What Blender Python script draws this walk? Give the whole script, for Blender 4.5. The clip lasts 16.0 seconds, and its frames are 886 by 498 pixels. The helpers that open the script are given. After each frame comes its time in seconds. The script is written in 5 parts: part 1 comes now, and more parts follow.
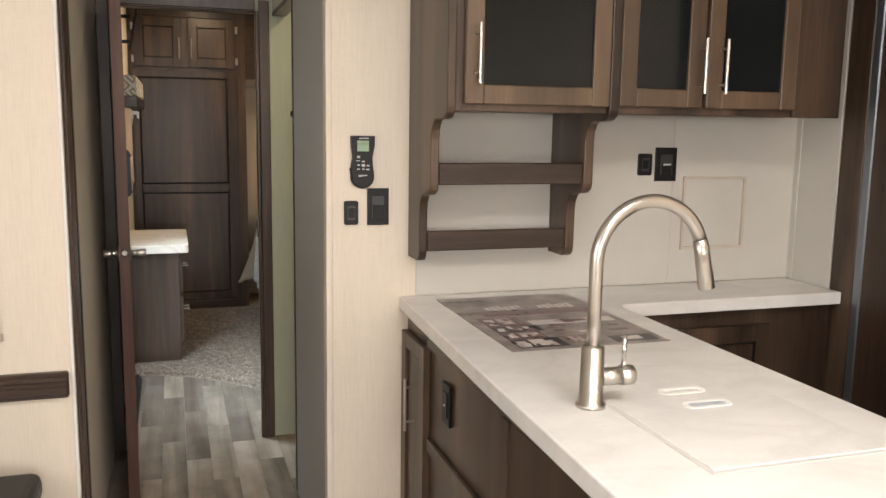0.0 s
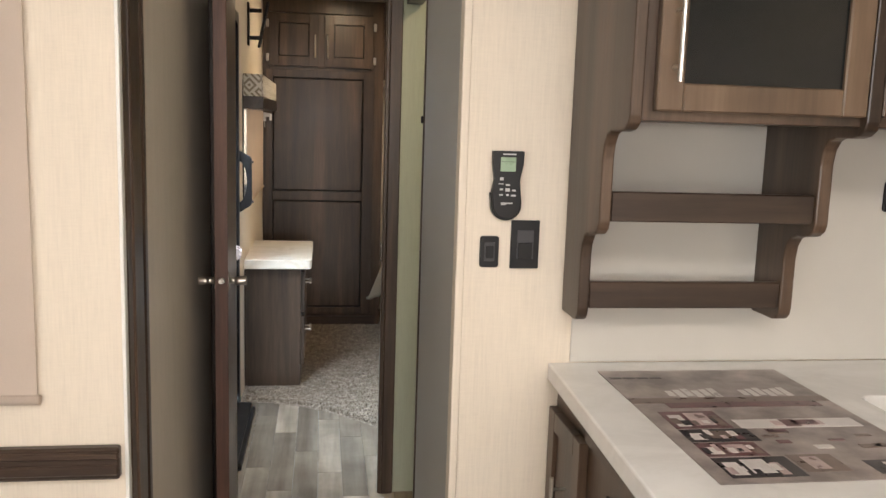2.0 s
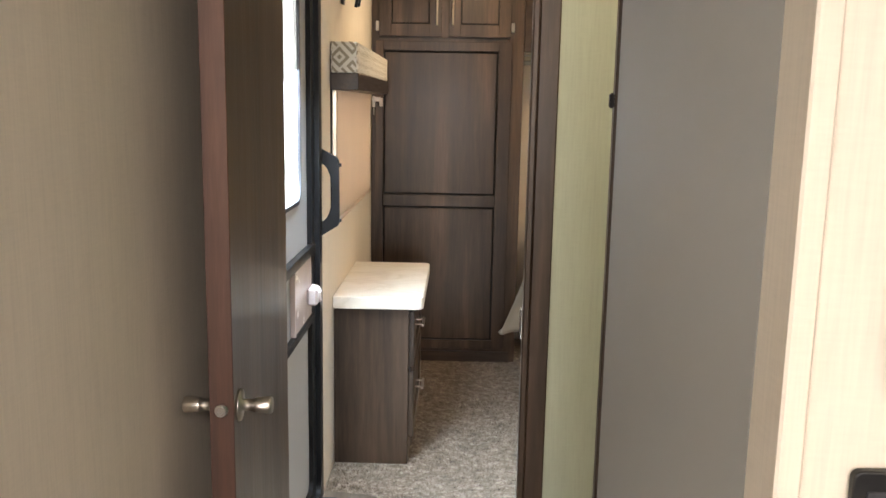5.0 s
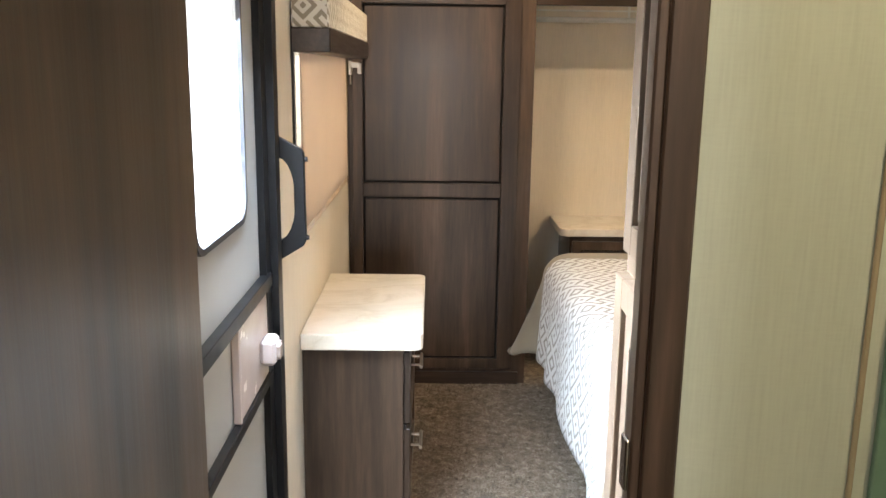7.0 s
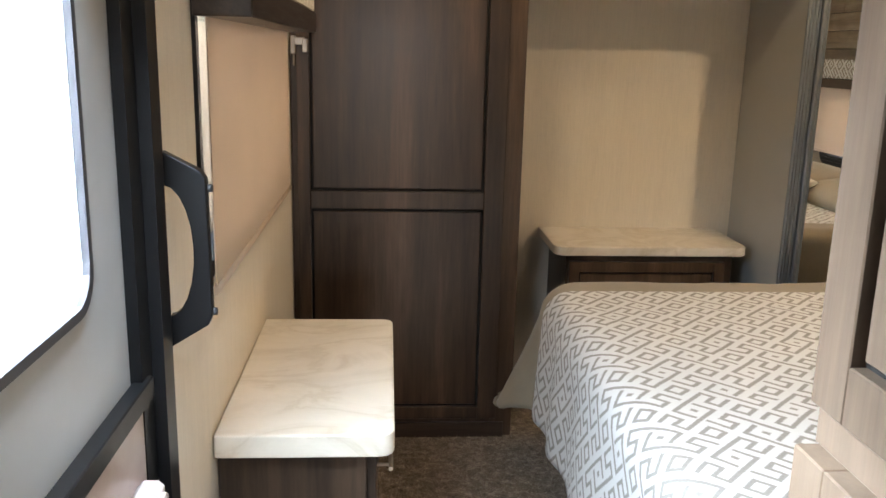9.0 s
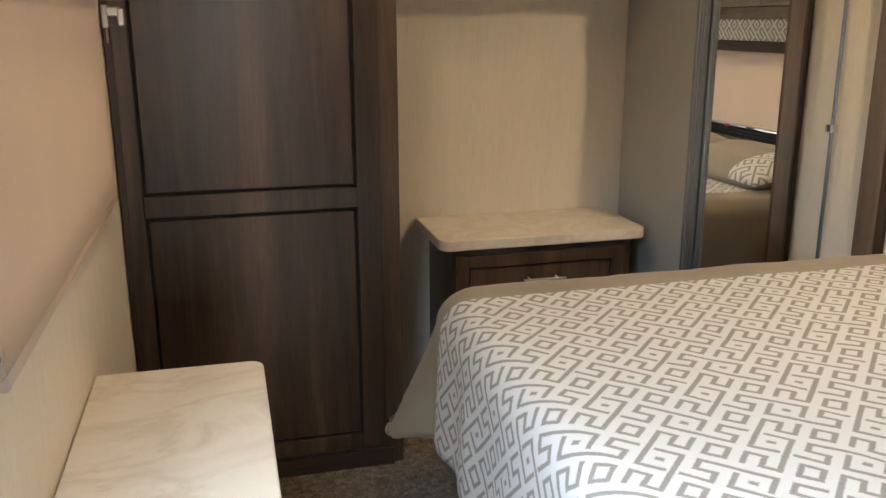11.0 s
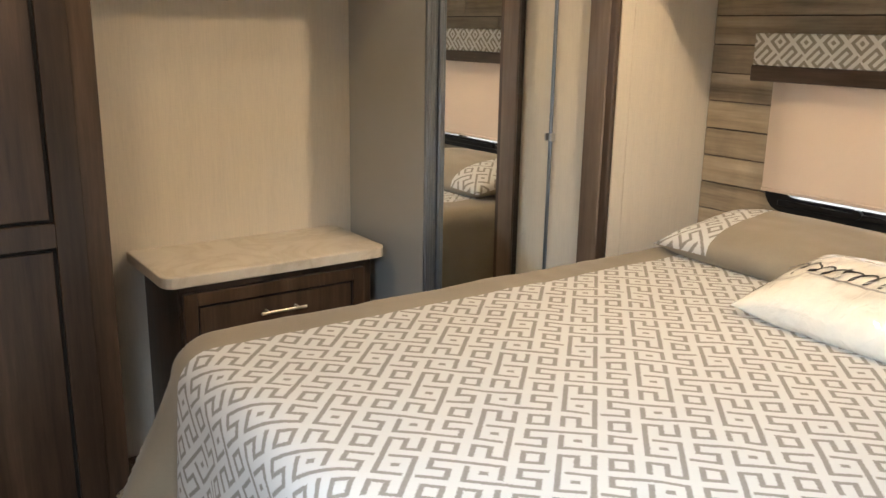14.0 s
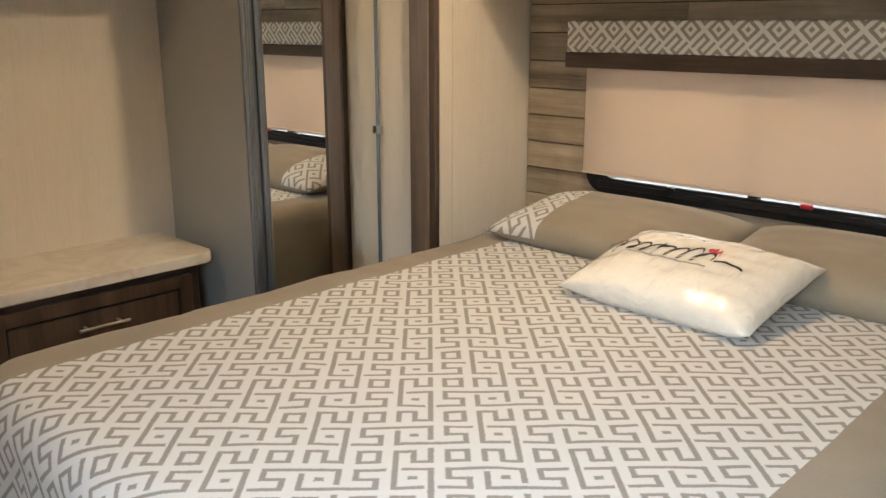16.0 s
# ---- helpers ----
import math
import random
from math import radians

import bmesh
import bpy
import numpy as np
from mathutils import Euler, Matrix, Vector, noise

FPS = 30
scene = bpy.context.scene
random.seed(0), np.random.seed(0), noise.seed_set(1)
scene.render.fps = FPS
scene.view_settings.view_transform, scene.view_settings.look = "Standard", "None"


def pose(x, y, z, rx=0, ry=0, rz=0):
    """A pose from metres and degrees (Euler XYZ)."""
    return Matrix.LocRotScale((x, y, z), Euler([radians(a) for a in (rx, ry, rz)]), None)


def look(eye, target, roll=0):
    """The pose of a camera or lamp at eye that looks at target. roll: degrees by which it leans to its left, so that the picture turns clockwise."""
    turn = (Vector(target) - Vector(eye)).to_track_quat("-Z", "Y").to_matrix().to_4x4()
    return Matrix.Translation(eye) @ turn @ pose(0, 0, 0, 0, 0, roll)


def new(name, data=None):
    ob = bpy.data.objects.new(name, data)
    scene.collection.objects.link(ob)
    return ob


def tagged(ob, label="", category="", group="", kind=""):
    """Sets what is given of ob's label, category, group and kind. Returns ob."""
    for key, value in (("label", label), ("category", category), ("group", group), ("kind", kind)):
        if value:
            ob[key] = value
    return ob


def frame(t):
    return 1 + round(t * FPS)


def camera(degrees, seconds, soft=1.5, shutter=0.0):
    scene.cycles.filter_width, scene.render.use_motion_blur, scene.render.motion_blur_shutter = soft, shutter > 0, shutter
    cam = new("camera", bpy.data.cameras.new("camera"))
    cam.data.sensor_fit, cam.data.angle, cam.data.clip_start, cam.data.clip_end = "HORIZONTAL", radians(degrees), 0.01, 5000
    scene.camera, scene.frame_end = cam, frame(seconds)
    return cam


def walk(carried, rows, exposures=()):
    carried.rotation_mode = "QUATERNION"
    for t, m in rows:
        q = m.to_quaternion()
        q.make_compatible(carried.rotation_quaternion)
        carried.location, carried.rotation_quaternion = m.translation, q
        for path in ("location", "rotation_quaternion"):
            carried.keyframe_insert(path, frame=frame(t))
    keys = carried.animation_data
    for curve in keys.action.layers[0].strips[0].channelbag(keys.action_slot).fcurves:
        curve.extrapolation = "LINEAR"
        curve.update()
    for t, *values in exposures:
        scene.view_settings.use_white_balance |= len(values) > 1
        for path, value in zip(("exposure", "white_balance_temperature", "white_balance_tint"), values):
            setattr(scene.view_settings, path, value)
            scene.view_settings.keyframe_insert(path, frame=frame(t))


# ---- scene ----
cam = camera(55.2, 16.0)
METRES, EYE, TILT, LEAN, TURN = 4.3, 1.42, 0.0, 0.0, -17.8
ROWS = [
    (0.0, 0.0, 0.0, 0.0, 0.14, -8.59, -0.89),
    (0.5, -0.0027, 0.0275, 0.0015, 1.87, -8.33, -1.31),
    (1.0, -0.0067, 0.0555, 0.0016, 3.81, -8.41, -1.56),
    (1.5, -0.0097, 0.095, 0.0012, 6.82, -8.67, -1.58),
    (2.0, -0.0148, 0.1415, 0.0027, 9.78, -8.51, -1.8),
    (2.5, -0.0246, 0.1822, 0.0018, 12.0, -8.27, -2.05),
    (3.0, -0.037, 0.2308, 0.005, 14.05, -7.66, -1.79),
    (3.5, -0.0467, 0.2771, 0.0042, 16.15, -8.13, -1.27),
    (4.0, -0.0566, 0.3307, 0.0037, 18.42, -8.66, -1.2),
    (6.5, -0.1471, 0.5649, 0.0002, 19.02, -11.52, -1.0),
    (7.0, -0.1717, 0.611, 0.0022, 17.18, -11.98, -0.74),
    (7.5, -0.1921, 0.6535, 0.001, 16.43, -12.3, -1.12),
    (8.0, -0.2069, 0.7, 0.0015, 16.29, -12.34, -1.47),
    (10.5, -0.2675, 0.8556, -0.0031, 6.76, -14.93, 0.07),
    (11.0, -0.274, 0.8763, -0.0018, 3.35, -14.97, 0.17),
    (11.5, -0.2831, 0.9003, 0.0006, -1.65, -14.27, -0.57),
    (12.0, -0.2926, 0.9152, 0.0006, -4.82, -13.93, -1.3),
    (12.5, -0.2943, 0.9232, -0.0003, -7.92, -14.27, -1.06),
    (13.0, -0.2944, 0.927, -0.0006, -11.38, -14.44, -0.78),
    (13.5, -0.2952, 0.9305, -0.0002, -14.17, -14.49, -0.8),
    (14.0, -0.2962, 0.9337, -0.0008, -17.11, -14.49, -0.99),
    (14.5, -0.2955, 0.9355, -0.0013, -19.93, -14.73, -0.86),
    (15.0, -0.2935, 0.9351, -0.0012, -22.28, -15.02, -0.43),
    (15.5, -0.2901, 0.9356, -0.0013, -24.94, -14.99, -0.07),
    (16.0, -0.2848, 0.9368, -0.0011, -28.12, -14.88, 0.03),
]
walk(cam, [(t, pose(0, 0, EYE, TILT, LEAN, TURN) @ pose(METRES * x, METRES * y, METRES * z, 90 + pitch, roll, yaw)) for t, x, y, z, yaw, pitch, roll in ROWS],
     [(0.0, 0.0), (1.5, 0.0), (2.5, 0.2), (4.0, 0.45), (5.5, 0.7), (6.5, 0.9), (7.0, 0.78), (8.0, 0.32), (10.5, 0.1), (11.5, 0.05), (12.5, 0.52), (13.5, 0.42), (14.5, 0.25), (16.0, 0.08)])

# ---- world, lights, exposure ----
world = bpy.data.worlds.new("sky")
scene.world = world
world.use_nodes = True
wn = world.node_tree.nodes
sky = wn.new("ShaderNodeTexSky")
sky.sky_type, sky.sun_disc = "NISHITA", False
sky.sun_elevation, sky.sun_rotation = radians(48), radians(-70)
wn["Background"].inputs[1].default_value = 0.12
world.node_tree.links.new(sky.outputs[0], wn["Background"].inputs[0])
scene.view_settings.exposure = 0.0

sun = new("sun", bpy.data.lights.new("sun", "SUN"))
sun.data.energy, sun.data.angle, sun.data.color = 2.5, radians(0.5), (1.0, 0.95, 0.88)
sun.matrix_basis = look((-6, 3.0, 7), (0, 5.2, 0))


def area(name, eye, target, w, h, watts, color):
    lamp = new(name, bpy.data.lights.new(name, "AREA"))
    lamp.data.shape, lamp.data.size, lamp.data.size_y = "RECTANGLE", w, h
    lamp.data.energy, lamp.data.color = watts, color
    lamp.matrix_basis = look(eye, target)
    return lamp


DAY = (0.70, 0.85, 1.0)
WARM = (1.0, 0.75, 0.47)
area("daylight_entry_door", (-0.325, 4.29, 1.46), (0.60, 4.60, 0.0), 0.38, 0.66, 32, DAY).data.spread = radians(115)
# next two fill the kitchen through added windows that are out of view
area("fill_rear_window", (0.4, -3.42, 1.45), (0.4, 2, 1.3), 2.0, 0.9, 78, (1.0, 0.935, 0.90))
area("fill_slide_window", (-1.22, 0.3, 1.45), (1.5, 0.8, 0.9), 1.6, 0.8, 18, (1.0, 0.965, 0.925))


# ---- materials ----
def shader(name, rough=0.5, metal=0.0):
    m = bpy.data.materials.new(name)
    m.use_nodes = True
    b = m.node_tree.nodes["Principled BSDF"]
    b.inputs["Roughness"].default_value = rough
    b.inputs["Metallic"].default_value = metal
    return m, m.node_tree.nodes, m.node_tree.links, b


def math_node(n, l, op, a, b=None, c=None):
    q = n.new("ShaderNodeMath")
    q.operation = op
    for i, v in enumerate((a, b, c)):
        if v is None:
            continue
        if isinstance(v, (int, float)):
            q.inputs[i].default_value = v
        else:
            l.new(v, q.inputs[i])
    return q.outputs[0]


def coords(n, l, scale, source="Object", shuffle=True):
    tc = n.new("ShaderNodeTexCoord")
    mp = n.new("ShaderNodeMapping")
    mp.inputs["Scale"].default_value = scale
    l.new(tc.outputs[source], mp.inputs[0])
    if shuffle:
        info = n.new("ShaderNodeObjectInfo")
        wide = math_node(n, l, "MULTIPLY", info.outputs["Random"], 37.0)
        comb = n.new("ShaderNodeCombineXYZ")
        for i in range(3):
            l.new(wide, comb.inputs[i])
        l.new(comb.outputs[0], mp.inputs["Location"])
    return mp.outputs[0]


def tex(n, l, vec, scale, detail=4, rough=0.55, distort=0.0):
    t = n.new("ShaderNodeTexNoise")
    t.inputs["Scale"].default_value = scale
    t.inputs["Detail"].default_value = detail
    t.inputs["Roughness"].default_value = rough
    t.inputs["Distortion"].default_value = distort
    l.new(vec, t.inputs["Vector"])
    return t.outputs[0]


def ramp(n, l, fac, stops):
    r = n.new("ShaderNodeValToRGB")
    while len(r.color_ramp.elements) < len(stops):
        r.color_ramp.elements.new(0.5)
    for e, (p, c) in zip(r.color_ramp.elements, stops):
        e.position, e.color = p, (*c, 1)
    l.new(fac, r.inputs[0])
    return r.outputs[0]


def blend(n, l, fac, a, b, mode="MIX"):
    q = n.new("ShaderNodeMix")
    q.data_type, q.blend_type = "RGBA", mode
    for i, v in ((0, fac), (6, a), (7, b)):
        if isinstance(v, (int, float)):
            q.inputs[i].default_value = v
        elif isinstance(v, tuple):
            q.inputs[i].default_value = (*v, 1)
        else:
            l.new(v, q.inputs[i])
    return q.outputs[2]


def relief(n, l, b, height, strength, distance=0.002):
    q = n.new("ShaderNodeBump")
    q.inputs["Strength"].default_value, q.inputs["Distance"].default_value = strength, distance
    l.new(height, q.inputs["Height"])
    l.new(q.outputs[0], b.inputs["Normal"])


def wood(name, dark, mid, light, along="z", rough=0.33, bands=1.0, tones=0.25, grain=0.28):
    m, n, l, b = shader(name, rough)
    s = {"z": (1, 1, 0.06), "x": (0.06, 1, 1), "y": (1, 0.06, 1)}[along]
    v = coords(n, l, s)
    broad = tex(n, l, v, 7 * bands, 3, 0.5, 0.6)
    fine = tex(n, l, v, 90, 5, 0.65)
    both = math_node(n, l, "ADD", math_node(n, l, "MULTIPLY", broad, 1.0 - grain), math_node(n, l, "MULTIPLY", fine, grain))
    col = ramp(n, l, both, [(0.34, dark), (0.5, mid), (0.67, light)])
    b.inputs["Specular IOR Level"].default_value = 0.5
    info = n.new("ShaderNodeObjectInfo")
    tone = math_node(n, l, "MULTIPLY_ADD", info.outputs["Random"], tones, 1.0 - tones / 2)
    hsv = n.new("ShaderNodeHueSaturation")
    l.new(col, hsv.inputs["Color"])
    blotch = tex(n, l, coords(n, l, (1, 1, 0.45) if along == "z" else (1, 1, 1)), 5.0, 4, 0.6, 0.8)
    l.new(math_node(n, l, "MULTIPLY", tone, math_node(n, l, "MULTIPLY_ADD", blotch, 0.9, 0.57)), hsv.inputs["Value"])
    l.new(hsv.outputs[0], b.inputs["Base Color"])
    l.new(math_node(n, l, "MULTIPLY_ADD", fine, 0.25, rough - 0.12), b.inputs["Roughness"])
    relief(n, l, b, fine, 0.15)
    return m


def cloth(name, color, rough=0.9, weave=420, var=0.12):
    m, n, l, b = shader(name, rough)
    v = coords(n, l, (1, 1, 1))
    big = tex(n, l, v, 5, 3)
    small = tex(n, l, v, weave, 2)
    d = tuple(c * (1 - var) for c in color)
    u = tuple(min(1, c * (1 + var)) for c in color)
    col = ramp(n, l, math_node(n, l, "MULTIPLY_ADD", small, 0.5, math_node(n, l, "MULTIPLY", big, 0.5)), [(0.35, d), (0.65, u)])
    l.new(col, b.inputs["Base Color"])
    b.inputs["Sheen Weight"].default_value = 0.15
    relief(n, l, b, small, 0.25, 0.001)
    return m


def plain(name, color, rough=0.5, metal=0.0, var=0.08, scale=14, wear=0.2):
    m, n, l, b = shader(name, rough, metal)
    v = coords(n, l, (1, 1, 1))
    t = tex(n, l, v, scale, 5)
    col = ramp(n, l, t, [(0.3, tuple(c * (1 - var) for c in color)), (0.7, tuple(min(1, c * (1 + var)) for c in color))])
    l.new(col, b.inputs["Base Color"])
    l.new(math_node(n, l, "MULTIPLY_ADD", t, wear, max(0.01, rough - wear / 2)), b.inputs["Roughness"])
    return m


def wallpaper(name, color):
    m, n, l, b = shader(name, 0.62)
    v = coords(n, l, (1, 1, 0.05), shuffle=False)
    w = coords(n, l, (0.12, 0.12, 1), shuffle=False)
    up = tex(n, l, v, 240, 3, 0.6)
    across = tex(n, l, w, 300, 2, 0.6)
    bandy = tex(n, l, v, 22, 3)
    f = math_node(n, l, "ADD", math_node(n, l, "MULTIPLY", up, 0.5),
                  math_node(n, l, "ADD", math_node(n, l, "MULTIPLY", across, 0.22), math_node(n, l, "MULTIPLY", bandy, 0.28)))
    col = ramp(n, l, f, [(0.34, tuple(c * 0.92 for c in color)), (0.5, color), (0.66, tuple(min(0.95, c * 1.06) for c in color))])
    l.new(col, b.inputs["Base Color"])
    relief(n, l, b, f, 0.2, 0.001)
    return m


def marble(name, base, vein, rough=0.22, clouds=0.45):
    m, n, l, b = shader(name, rough)
    v = coords(n, l, (0.8, 1.15, 1))
    t = tex(n, l, v, 3.2, 7, 0.6, 1.4)
    edge = math_node(n, l, "ABSOLUTE", math_node(n, l, "SUBTRACT", t, 0.5))
    cloud = ramp(n, l, tex(n, l, v, 5.5, 5, 0.6, 0.6), [(0.46, (0, 0, 0)), (0.72, (1, 1, 1))])
    col = ramp(n, l, edge, [(0.0, vein), (0.03, tuple(0.5 * (p + q) for p, q in zip(base, vein))), (0.10, base)])
    col = blend(n, l, math_node(n, l, "MULTIPLY", cloud, clouds), col, tuple(c * 0.80 for c in base))
    l.new(col, b.inputs["Base Color"])
    l.new(math_node(n, l, "MULTIPLY_ADD", tex(n, l, v, 30, 3), 0.08, rough - 0.04), b.inputs["Roughness"])
    return m


def key_weave(name, ground, stroke, unit, shift):
    """Greek-key weave turned 45 degrees to the cloth: boxed dots and meanders in wide columns, S hooks and rings in narrow ones."""
    m, n, l, b = shader(name, 0.85)
    tc = n.new("ShaderNodeTexCoord")
    mp = n.new("ShaderNodeMapping")
    mp.inputs["Rotation"].default_value = (0, 0, radians(45))
    mp.inputs["Scale"].default_value = (1 / unit, 1 / unit, 1)
    l.new(tc.outputs["UV"], mp.inputs[0])
    sep = n.new("ShaderNodeSeparateXYZ")
    l.new(mp.outputs[0], sep.inputs[0])
    M = lambda op, a, q=None, c=None: math_node(n, l, op, a, q, c)
    fray = tex(n, l, mp.outputs[0], 2.6, 3, 0.6)
    thread_v = coords(n, l, (1, 0.25, 1), "UV", False)
    thread = tex(n, l, thread_v, 420, 2, 0.5)
    u = M("SUBTRACT", sep.outputs[0], shift[0])
    v = M("SUBTRACT", shift[1], sep.outputs[1])
    cu, cv = M("FLOOR", M("DIVIDE", u, 14.0)), M("FLOOR", M("DIVIDE", v, 14.0))
    x = M("SUBTRACT", u, M("MULTIPLY", cu, 14.0))
    y = M("SUBTRACT", v, M("MULTIPLY", cv, 14.0))
    odd = M("FLOORED_MODULO", M("ADD", cu, cv), 2.0)

    def union(rects):
        best = None
        for x0, x1, y0, y1 in rects:
            dx = M("SUBTRACT", M("ABSOLUTE", M("SUBTRACT", x, (x0 + x1) / 2)), (x1 - x0) / 2)
            dy = M("SUBTRACT", M("ABSOLUTE", M("SUBTRACT", y, (y0 + y1) / 2)), (y1 - y0) / 2)
            d = M("MAXIMUM", dx, dy)
            best = d if best is None else M("MINIMUM", best, d)
        return best
    shared = union([(2.5, 4.1, 2.7, 3.9), (0, 1.1, 8.1, 12.5), (0, 3.9, 8.1, 9.1), (2.8, 3.9, 8.1, 12.5), (2.8, 6.6, 11.5, 12.5), (5.5, 6.6, 7.6, 12.5),
                    (8.2, 12.4, 8.1, 9.1), (8.2, 12.4, 11.5, 12.5), (8.2, 9.3, 8.1, 12.5), (11.3, 12.4, 8.1, 12.5),
                    (8.2, 9.3, 0, 3.8), (8.2, 12.4, 2.8, 3.8), (11.3, 12.4, 2.8, 6.6)])
    upright = union([(0, 1.1, -1, 6.6), (0, 5.2, 5.6, 6.6), (1.5, 6.6, 0, 1), (5.5, 6.6, 0, 12.5), (8.2, 15, 0, 1), (7.0, 12.4, 5.6, 6.6)])
    level = union([(-1, 6.6, 0, 1), (0, 1.1, 1.5, 6.6), (0, 12.4, 5.6, 6.6), (5.5, 6.6, 0, 5.0), (8.2, 13.3, 0, 1), (0, 1.1, 8.1, 15)])
    d = M("MINIMUM", shared, M("ADD", M("MULTIPLY", upright, odd), M("MULTIPLY", level, M("SUBTRACT", 1.0, odd))))
    d = M("ADD", d, M("MULTIPLY_ADD", M("SUBTRACT", fray, 0.5), 0.8, 0.07))
    q = n.new("ShaderNodeMapRange")
    q.inputs["From Min"].default_value, q.inputs["From Max"].default_value = 0.12, -0.12
    l.new(d, q.inputs["Value"])
    g2 = blend(n, l, M("MULTIPLY", thread, 0.35), ground, tuple(c * 0.84 for c in ground))
    s2 = blend(n, l, thread, tuple(c * 0.8 for c in stroke), tuple(min(1, c * 1.3) for c in stroke))
    l.new(blend(n, l, q.outputs[0], g2, s2), b.inputs["Base Color"])
    relief(n, l, b, thread, 0.2, 0.001)
    b.inputs["Sheen Weight"].default_value = 0.1
    return m


def key_pattern(name, ground, stroke, unit):
    """Valance weave: ringed dots and S hooks in a chequer, turned 45 degrees to the cloth."""
    m, n, l, b = shader(name, 0.85)
    tc = n.new("ShaderNodeTexCoord")
    wob = n.new("ShaderNodeTexNoise")
    wob.inputs["Scale"].default_value, wob.inputs["Detail"].default_value = 160.0, 2
    l.new(tc.outputs["UV"], wob.inputs["Vector"])
    off = n.new("ShaderNodeVectorMath")
    off.operation = "MULTIPLY_ADD"
    l.new(wob.outputs[1], off.inputs[0])
    off.inputs[1].default_value = (0.0035, 0.0035, 0)
    l.new(tc.outputs["UV"], off.inputs[2])
    mp = n.new("ShaderNodeMapping")
    mp.inputs["Rotation"].default_value = (0, 0, radians(45))
    mp.inputs["Scale"].default_value = (1 / unit, 1 / unit, 1)
    l.new(off.outputs[0], mp.inputs[0])
    sep = n.new("ShaderNodeSeparateXYZ")
    l.new(mp.outputs[0], sep.inputs[0])
    M = lambda op, a, q=None, c=None: math_node(n, l, op, a, q, c)
    u, v = sep.outputs[0], sep.outputs[1]
    cu, cv = M("FLOOR", M("DIVIDE", u, 6.0)), M("FLOOR", M("DIVIDE", v, 6.0))
    x = M("SUBTRACT", M("SUBTRACT", u, M("MULTIPLY", cu, 6.0)), 3.0)
    y = M("SUBTRACT", M("SUBTRACT", v, M("MULTIPLY", cv, 6.0)), 3.0)
    odd = M("FLOORED_MODULO", M("ADD", cu, cv), 2.0)
    ax, ay = M("ABSOLUTE", x), M("ABSOLUTE", y)
    r = M("MAXIMUM", ax, ay)
    ring = M("MAXIMUM", M("MULTIPLY", M("GREATER_THAN", r, 1.45), M("LESS_THAN", r, 2.4)), M("LESS_THAN", r, 0.6))
    bars = M("MAXIMUM", M("LESS_THAN", ay, 0.45), M("MULTIPLY", M("GREATER_THAN", ay, 1.55), M("LESS_THAN", ay, 2.4)))
    bars = M("MULTIPLY", bars, M("LESS_THAN", ax, 2.4))
    xy = M("MULTIPLY", x, y)
    ends = M("MULTIPLY", M("MULTIPLY", M("GREATER_THAN", ax, 1.5), M("LESS_THAN", ax, 2.4)), M("MULTIPLY", M("LESS_THAN", xy, 0.0), M("LESS_THAN", ay, 2.4)))
    joins = M("MULTIPLY", M("MULTIPLY", M("GREATER_THAN", ay, 1.55), M("LESS_THAN", ay, 2.4)), M("GREATER_THAN", xy, 0.0))
    hook = M("MAXIMUM", M("MAXIMUM", bars, ends), joins)
    s = M("ADD", M("MULTIPLY", ring, M("SUBTRACT", 1.0, odd)), M("MULTIPLY", hook, odd))
    fray = n.new("ShaderNodeTexNoise")
    fray.inputs["Scale"].default_value, fray.inputs["Detail"].default_value = 300.0, 3
    l.new(tc.outputs["UV"], fray.inputs["Vector"])
    g2 = blend(n, l, M("MULTIPLY", fray.outputs[0], 0.35), ground, tuple(c * 0.82 for c in ground))
    s2 = blend(n, l, M("MULTIPLY", fray.outputs[0], 0.9), stroke, tuple(min(1, c * 1.5) for c in stroke))
    l.new(blend(n, l, s, g2, s2), b.inputs["Base Color"])
    relief(n, l, b, fray.outputs[0], 0.2, 0.001)
    b.inputs["Sheen Weight"].default_value = 0.1
    return m


def glass(name, tint=(1, 1, 1), rough=0.0):
    m, n, l, b = shader(name, rough)
    b.inputs["Transmission Weight"].default_value = 1.0
    b.inputs["IOR"].default_value = 1.2
    b.inputs["Base Color"].default_value = (*tint, 1)
    return m


def glow(name, color, strength):
    m = bpy.data.materials.new(name)
    m.use_nodes = True
    n = m.node_tree.nodes
    e = n.new("ShaderNodeEmission")
    e.inputs[0].default_value, e.inputs[1].default_value = (*color, 1), strength
    m.node_tree.links.new(e.outputs[0], n["Material Output"].inputs[0])
    return m


def shade_cloth(name, color):
    m, n, l, b = shader(name, 0.9)
    v = coords(n, l, (1, 1, 1))
    t = tex(n, l, v, 350, 2)
    big = tex(n, l, v, 3, 2)
    col = ramp(n, l, math_node(n, l, "MULTIPLY_ADD", big, 0.6, math_node(n, l, "MULTIPLY", t, 0.4)), [(0.3, tuple(c * 0.92 for c in color)), (0.7, color)])
    l.new(col, b.inputs["Base Color"])
    tr = n.new("ShaderNodeBsdfTranslucent")
    l.new(col, tr.inputs[0])
    mix = n.new("ShaderNodeMixShader")
    mix.inputs[0].default_value = 0.3
    l.new(b.outputs[0], mix.inputs[1])
    l.new(tr.outputs[0], mix.inputs[2])
    l.new(mix.outputs[0], n["Material Output"].inputs[0])
    return m


